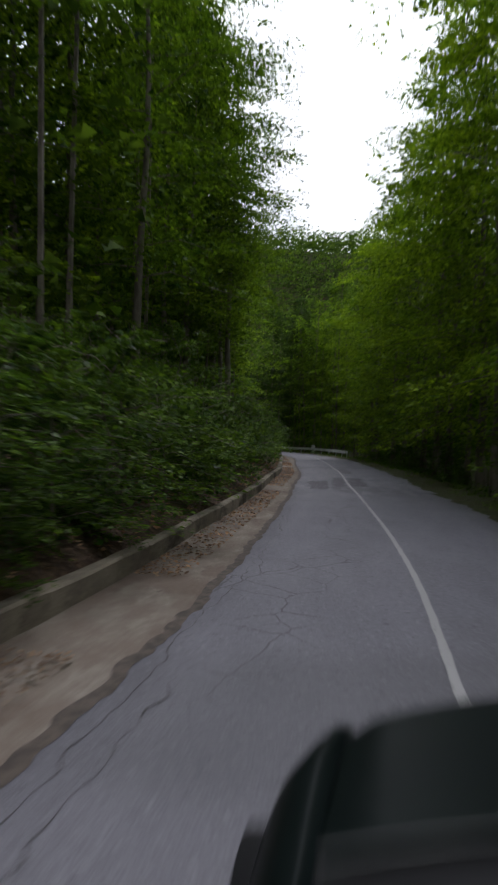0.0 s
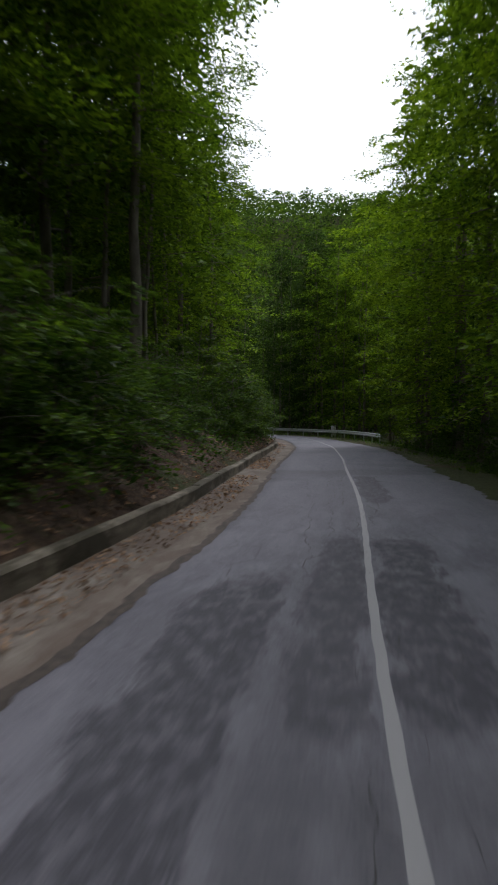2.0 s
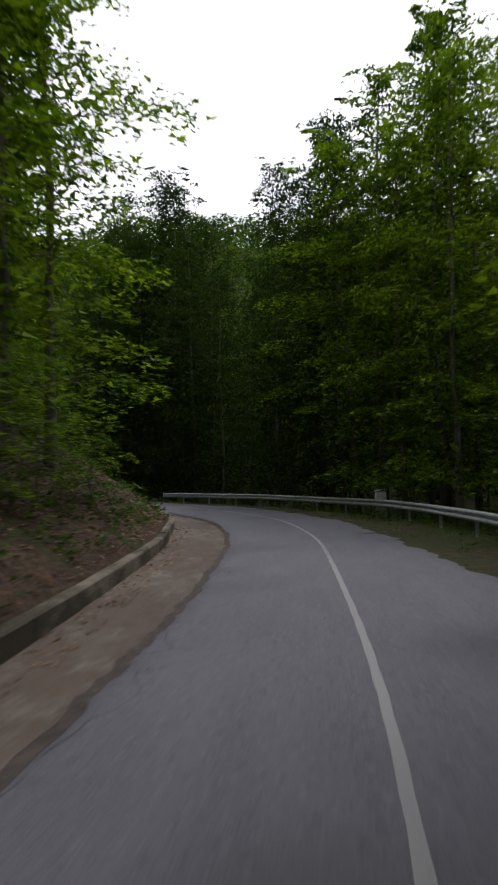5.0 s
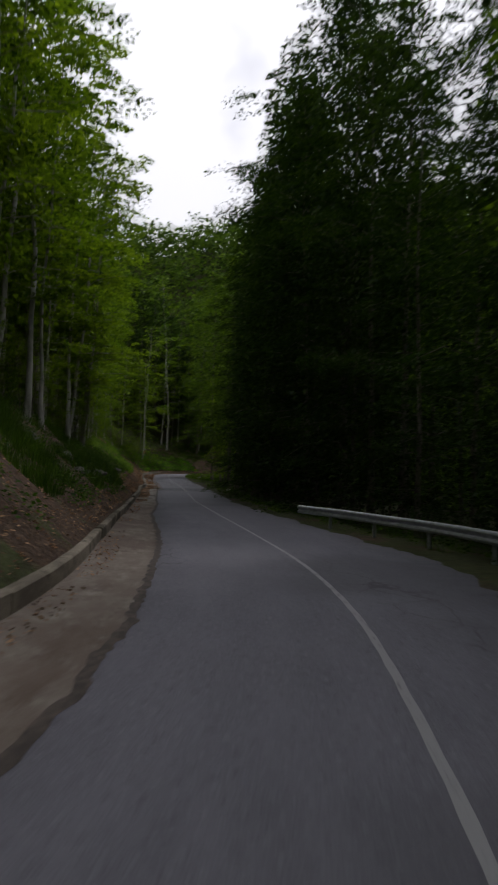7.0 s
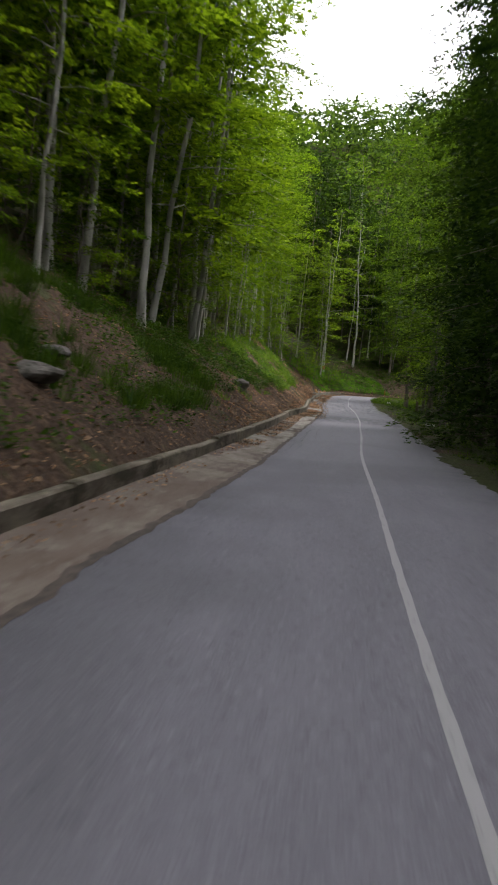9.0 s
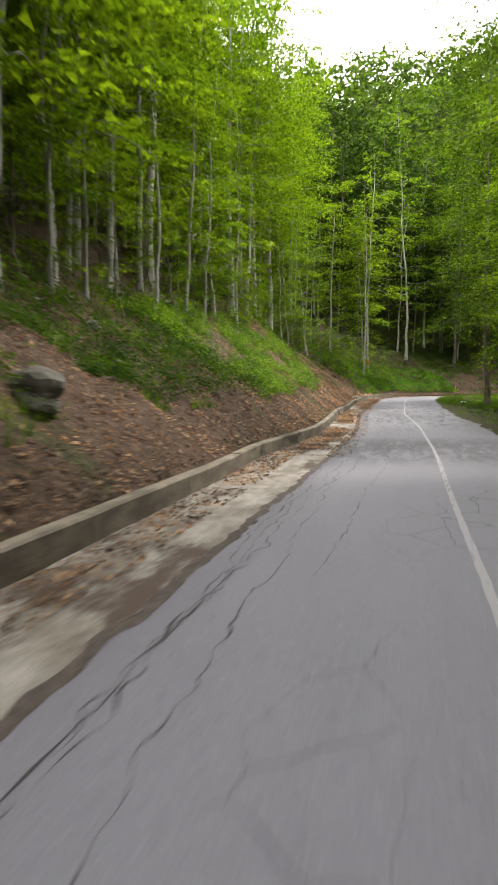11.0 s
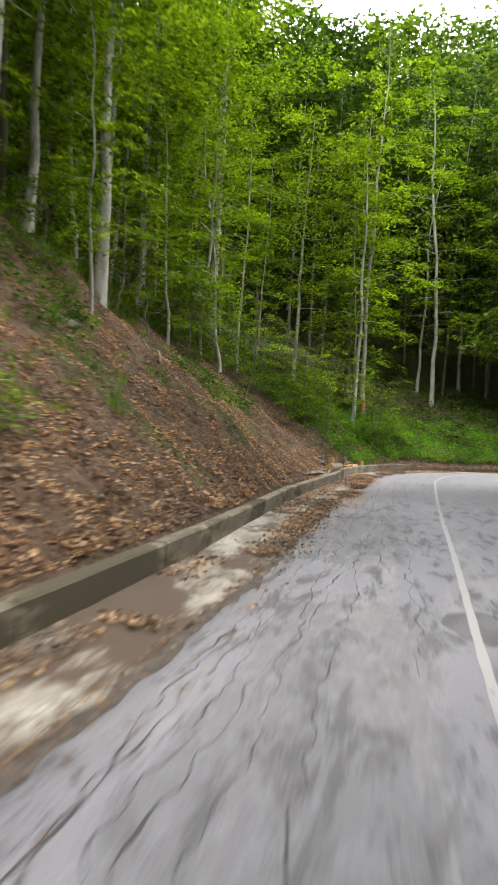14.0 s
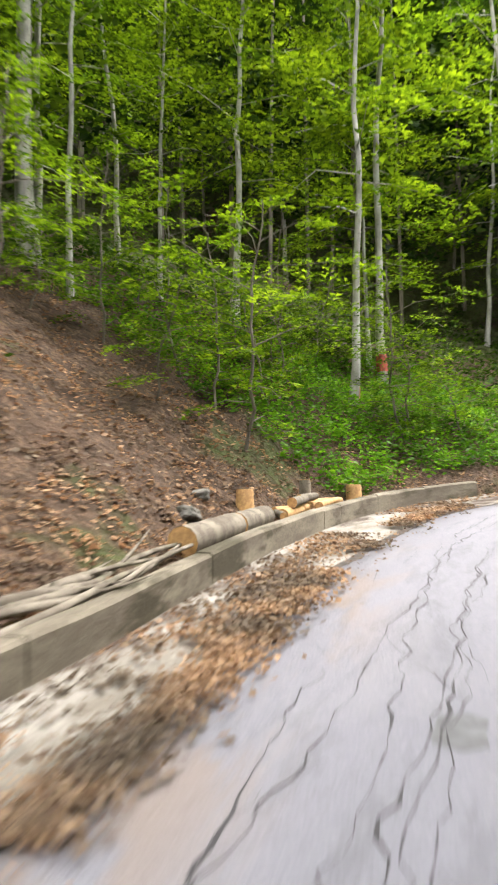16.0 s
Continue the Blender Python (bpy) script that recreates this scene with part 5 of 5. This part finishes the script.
def branch(s0, u0, s1, u1, r, seed, label="grey fallen branch lying along the kerb", group="fallen branches"):
    rs = np.random.RandomState(seed)
    u = np.linspace(0, 1, 9)
    pts = []
    for k in u:
        p = on_bank(s0 + (s1 - s0) * k, u0 + (u1 - u0) * k + 0.12 * math.sin(5 * k + seed), 0.06 + 0.09 * abs(math.sin(3 * k + seed)))
        pts.append(p)
    p = np.array(pts)
    o = p[0]
    t = thing("fallen_branch", label, "branch", group, m=Matrix.Translation(tuple(o)))
    v, f = tube(p - o, r * (1 - 0.6 * u), 7, True)
    mesh_part("stem", mesh_of("stem", v, f, DEADWOOD, True), t)
    k = 4
    way = unit((p[5] - p[3] + rs.normal(0, 0.25, 3)) * [1, 1, 0.4])
    side = p[k] - o + np.outer(np.linspace(0, 0.7, 5), way) + np.outer(np.linspace(0, 1, 5) ** 2, [0, 0, 0.06])
    v, f = tube(side, r * 0.5 * np.linspace(1, 0.3, 5), 6, True)
    mesh_part("twig", mesh_of("twig", v, f, DEADWOOD, True), t)


for a in ((290.2, 0.35, 293.6, 0.2, 0.06, 1), (290.6, 0.6, 295.2, 0.12, 0.05, 2), (290.4, 0.15, 294.0, 0.1, 0.05, 3), (289.8, 0.75, 292.4, 0.45, 0.045, 4), (292.4, 0.6, 295.4, 0.35, 0.055, 5), (291.2, 0.5, 294.4, 0.42, 0.045, 6), (290.8, 0.45, 293.6, 0.55, 0.07, 7), (291.5, 0.25, 295.0, 0.3, 0.045, 8)):
    branch(*a)
log([on_bank(259.6, 6.5, 0.12), on_bank(261.4, 5.7, 0.12), on_bank(263.2, 4.7, 0.12)], 0.13, "grey fallen trunk lying down the grassy bank", "log", "dead wood on the bank")
for a in ((262.0, 9.0, 267.0, 10.2, 0.07, 12), (268.0, 8.6, 273.5, 9.8, 0.06, 13), (236.0, 5.0, 239.0, 7.5, 0.06, 14), (270.0, 9.2, 272.5, 8.0, 0.05, 15), (283.0, 4.0, 286.0, 5.6, 0.04, 16), (192.0, 5.2, 196.0, 6.4, 0.07, 17)):
    branch(*a, "dead branch lying on the steep leafy bank", "dead wood on the bank")


def stump(s, u, r, seed):
    x, y, z = on_bank(s, u, 0)
    rs = np.random.RandomState(seed)
    t = thing("tree_stump", "dark weathered tree stump on the bank", "tree stump", "tree stumps", m=Matrix.Translation((x, y, z - 0.1)))
    h = np.array([0, 0.12, 0.3, 0.42])
    v, f = tube(np.column_stack([rs.normal(0, 0.015, (4, 2)), h]), r * np.array([1.5, 1.12, 1.0, 0.97]), 12, True)
    mesh_part("bark", mesh_of("bark", v, f, BARK_DARK), t)
    v, f = tube([(0, 0, 0.421), (0, 0, 0.432)], (r * 0.9, r * 0.88), 12, True)
    mesh_part("cut_top", mesh_of("cut_top", v, f, DEADWOOD), t)


for a in ((263.5, 7.6, 0.22, 1), (267.8, 6.7, 0.2, 2), (254.6, 7.6, 0.18, 3)):
    stump(*a)


def delineator(x, y):
    t = thing("marker_pole", "thin roadside pole, orange above and black below", "marker pole", m=Matrix.Translation((x, y, float(ground_at(x, y)[0]))))
    for name, z0, z1, r, mat in (("lower_pole", -0.2, 0.85, 0.035, BLACK), ("upper_pole", 0.85, 1.55, 0.034, ORANGE)):
        v, f = tube([(0, 0, z0), (0, 0, z1)], (r, r), 10, True)
        mesh_part(name, mesh_of(name, v, f, mat), t)


BLACK, ORANGE, RED = plain_material("black_paint", (0.02, 0.02, 0.02), 0.5), plain_material("faded_orange_paint", (0.42, 0.14, 0.03), 0.6), plain_material("red_blaze_paint", (0.32, 0.06, 0.035), 0.7, 0, 0.4, 12)
delineator(-54.4, 231.6)
for x, y in ((-71.4, 244.0), (-73.0, 247.8)):
    tree = min((o for o in bpy.data.objects if o.name.startswith("beech_tree") and o.parent is None), key=lambda o: (o.location.x - x) ** 2 + (o.location.y - y) ** 2)
    rings = np.array([v.co[:] for v in next(o for o in tree.children if o.name.startswith("trunk")).data.vertices[:24]]).reshape(3, 8, 3)
    verts = []
    for z in (0.12, 0.3, 0.5):
        k = (z - rings[0, 0, 2]) / (rings[1, 0, 2] - rings[0, 0, 2])
        ring = rings[0] * (1 - k) + rings[1] * k
        mid = ring.mean(0)
        verts.append(mid + (ring - mid) * 1.05)
    v = np.vstack(verts)
    f = [(i * 8 + j, i * 8 + j + 1, (i + 1) * 8 + j + 1, (i + 1) * 8 + j) for i in range(2) for j in range(5)]
    mesh_part("paint_mark", mesh_of("paint_mark", v, f, RED, True), tree, "red painted forester's mark")


# ---- the car, standing where the film begins ----
PAINT_BLACK = plain_material("black_car_paint", (0.004, 0.006, 0.006), 0.35, 0.0, 0.1, 3, 0.015)
TRIM = plain_material("black_plastic_trim", (0.011, 0.011, 0.012), 0.85, 0.0, 0.12, 6.0, 0.1)
CHROME = plain_material("bright_trim", (0.16, 0.16, 0.16), 0.4, 1.0, 0.05)
RUBBER = plain_material("tyre_rubber", (0.02, 0.02, 0.02), 0.9)
LAMP = plain_material("lamp_lens", (0.55, 0.56, 0.58), 0.1)
TAIL = plain_material("tail_lamp_lens", (0.4, 0.02, 0.02), 0.15)
DARK_GLASS, dn, dl, db = shader("tinted_glass", 0.2, 0.0, 0.12)
db.inputs["Base Color"].default_value = (0.01, 0.012, 0.012, 1)


def loft(sections, material_name, material, parent, label="", cap=True, smooth=True):
    """A skin over cross-sections, each a list of the same number of points."""
    p = np.array(sections, float)
    n, c = p.shape[:2]
    f = [(i * c + j, i * c + j + 1, (i + 1) * c + j + 1, (i + 1) * c + j) for i in range(n - 1) for j in range(c - 1)]
    if cap:
        f += [tuple(range(c))[::-1], tuple((n - 1) * c + j for j in range(c))]
    return mesh_part(material_name, mesh_of(material_name, p.reshape(-1, 3), f, material, smooth), parent, label)


def car(m):
    t = thing("car", "black off-road car standing on the asphalt road", "car", m=m)
    # x to the right, y ahead, z up; the middle of the car is x = 0
    W = 0.91
    body = []
    for y, w, z0, z1 in ((2.10, 0.40, 0.42, 0.72), (2.04, 0.56, 0.34, 0.84), (1.92, 0.68, 0.30, 0.9), (1.72, 0.79, 0.28, 0.93), (1.5, 0.87, 0.28, 0.94), (1.3, W, 0.28, 0.95), (0.6, W, 0.28, 0.96), (-0.6, W, 0.28, 1.0), (-1.7, W, 0.28, 1.0), (-2.2, 0.89, 0.32, 0.98), (-2.42, 0.80, 0.40, 0.9)):
        prof = [(-w * 0.93, z0), (-w, z0 + 0.16), (-w * 1.01, 0.5 * (z0 + z1) + 0.05), (-w, z1 - 0.1), (-w + 0.06, z1 - 0.02), (-w + 0.15, z1), (0, z1 - 0.03), (w - 0.15, z1), (w - 0.06, z1 - 0.02), (w, z1 - 0.1), (w * 1.01, 0.5 * (z0 + z1) + 0.05), (w, z0 + 0.16), (w * 0.93, z0)]
        body.append([(x, y, z) for x, z in prof])
    loft(body, "body", PAINT_BLACK, t)
    hood = []
    for q in np.linspace(0, 1, 25):
        line = []
        for k in np.linspace(-1, 1, 25):
            x = k * (0.765 - 0.04 * q)
            y = (1 - q) * (0.83 + 0.16 * (1 - k * k)) + q * (1.74 + 0.36 * (1 - k * k) ** 0.8)
            z = 1.075 - 0.045 * q + 0.035 * (1 - k * k) - 0.10 * max(0.0, (q - 0.8) / 0.2) ** 2 - 0.022 * max(0.0, (abs(k) - 0.96) / 0.04) ** 2
            line.append((x, y, z))
        hood.append(line)
    loft(hood, "bonnet", PAINT_BLACK, t, "black painted bonnet", cap=False)
    for side in (-1, 1):
        wing = []
        for q in np.linspace(0, 1, 13):
            y, pull = 0.6 + 1.28 * q, 0.17 * max(0.0, (q - 0.55) / 0.45) ** 2
            drop = 0.04 * q + 0.09 * max(0.0, (q - 0.8) / 0.2) ** 2
            wing.append([(side * (x - pull * w), y, z - drop) for x, z, w in ((0.765 - 0.03 * q, 0.98, 0.2), (0.775 - 0.03 * q, 1.052, 0.2), (0.80, 1.056, 0.5), (0.838, 1.04, 0.9), (0.872, 1.0, 1.0), (0.90, 0.93, 1.0), (0.915, 0.8, 1.0))])
        loft(wing, "front_wing", PAINT_BLACK, t, "black painted front wing", cap=False)
    edge = [(x, 0.832 + 0.16 * (1 - (x / 0.765) ** 2), 1.079 + 0.035 * (1 - (x / 0.765) ** 2)) for x in np.linspace(-0.765, 0.765, 25)]
    v, f = tube(edge, [0.0018] * 25, 6)
    mesh_part("bonnet_trim", mesh_of("bonnet_trim", v, f, CHROME, True), t, "thin bright trim along the bonnet")
    cowl = [[(x, 0.83 + 0.16 * (1 - (x / 0.76) ** 2) - q, 1.05 + 0.03 * (1 - (x / 0.76) ** 2)) for x in np.linspace(-0.76, 0.76, 11)] for q in (0.0, 0.2)]
    loft(cowl, "cowl", TRIM, t, "matt black cowl", cap=False)
    glass = [[(x * k, y + 0.12 * (1 - (x / 0.74) ** 2), z) for x in np.linspace(-0.74, 0.74, 9)] for y, z, k in ((0.66, 1.06, 1.0), (0.30, 1.27, 0.93), (-0.06, 1.47, 0.86))]
    loft(glass, "windscreen", DARK_GLASS, t, "dark tinted windscreen", cap=False)
    roof = [[(x * k, y, z + 0.04 * (1 - (x / 0.64) ** 2)) for x in np.linspace(-0.64, 0.64, 9)] for y, z, k in ((-0.05, 1.47, 1.0), (-0.6, 1.52, 1.0), (-1.5, 1.51, 0.98), (-2.1, 1.44, 0.94))]
    loft(roof, "roof", PAINT_BLACK, t, cap=False)
    for side in (-1, 1):
        pane = [[(side * 0.80, y0, 1.0), (side * 0.645, y1, z1)] for y0, y1, z1 in ((0.6, -0.06, 1.47), (-0.6, -0.6, 1.51), (-1.5, -1.5, 1.5), (-2.3, -2.1, 1.44))]
        loft(pane, "side_window", DARK_GLASS, t, "dark side windows", cap=False)
        flare = []
        for a in np.linspace(0.1, math.pi - 0.1, 13):
            y, z = 1.28 + 0.47 * math.cos(a), 0.38 + 0.50 * math.sin(a)
            flare.append([(side * (W - 0.06), y, z), (side * (W + 0.045), y, z - 0.005), (side * (W + 0.05), y * 0.985 + 0.018, z - 0.06), (side * (W - 0.02), y, z - 0.07)])
        loft(flare, "wheel_arch", TRIM, t, "black flared wheel arch", cap=False)
        mirror = block_bm(0.2, 0.1, 0.16, 0.04)
        part("wing_mirror", mirror, PAINT_BLACK, t, m=Matrix.Translation((side * 0.98, 0.42, 0.98)))
        part("headlight", block_bm(0.26, 0.12, 0.16, 0.03), LAMP, t, "clear headlight", Matrix.Translation((side * 0.58, 1.92, 0.66)))
        part("tail_light", block_bm(0.16, 0.08, 0.3, 0.03), TAIL, t, "red tail light", Matrix.Translation((side * 0.74, -2.36, 0.7)))
        for y in (1.28, -1.4):
            w = np.linspace(0, 2 * math.pi, 25)
            prof = [(0.19, -0.1), (0.31, -0.115), (0.345, -0.09), (0.355, 0.0), (0.345, 0.09), (0.31, 0.115), (0.19, 0.1)]
            verts = np.array([[(off, r * math.cos(q), r * math.sin(q)) for r, off in prof] for q in w[:-1]]).reshape(-1, 3)
            c = len(prof)
            faces = [(i * c + j, i * c + j + 1, ((i + 1) % 24) * c + j + 1, ((i + 1) % 24) * c + j) for i in range(24) for j in range(c - 1)]
            wheel = mesh_part("wheel", mesh_of("wheel", verts, faces, RUBBER, True), t, "black rubber tyre", Matrix.Translation((side * 0.80, y, 0.355)))
            v, f = tube([(side * 0.02, 0, 0), (side * 0.085, 0, 0)], (0.2, 0.185), 18, True)
            mesh_part("rim", mesh_of("rim", v, f, STEEL), wheel, "grey alloy rim")
    part("bumper", block_bm(1.3, 0.22, 0.26, 0.06), TRIM, t, "black front bumper", Matrix.Translation((0, 2.0, 0.36)))
    part("grille", block_bm(0.9, 0.06, 0.18, 0.02), TRIM, t, "black grille", Matrix.Translation((0, 2.08, 0.6)))


HEADING = radians(-8.4)
car(Matrix.Rotation(HEADING, 4, "Z") @ Matrix.Translation((0.69, 0.52, 0.03)))
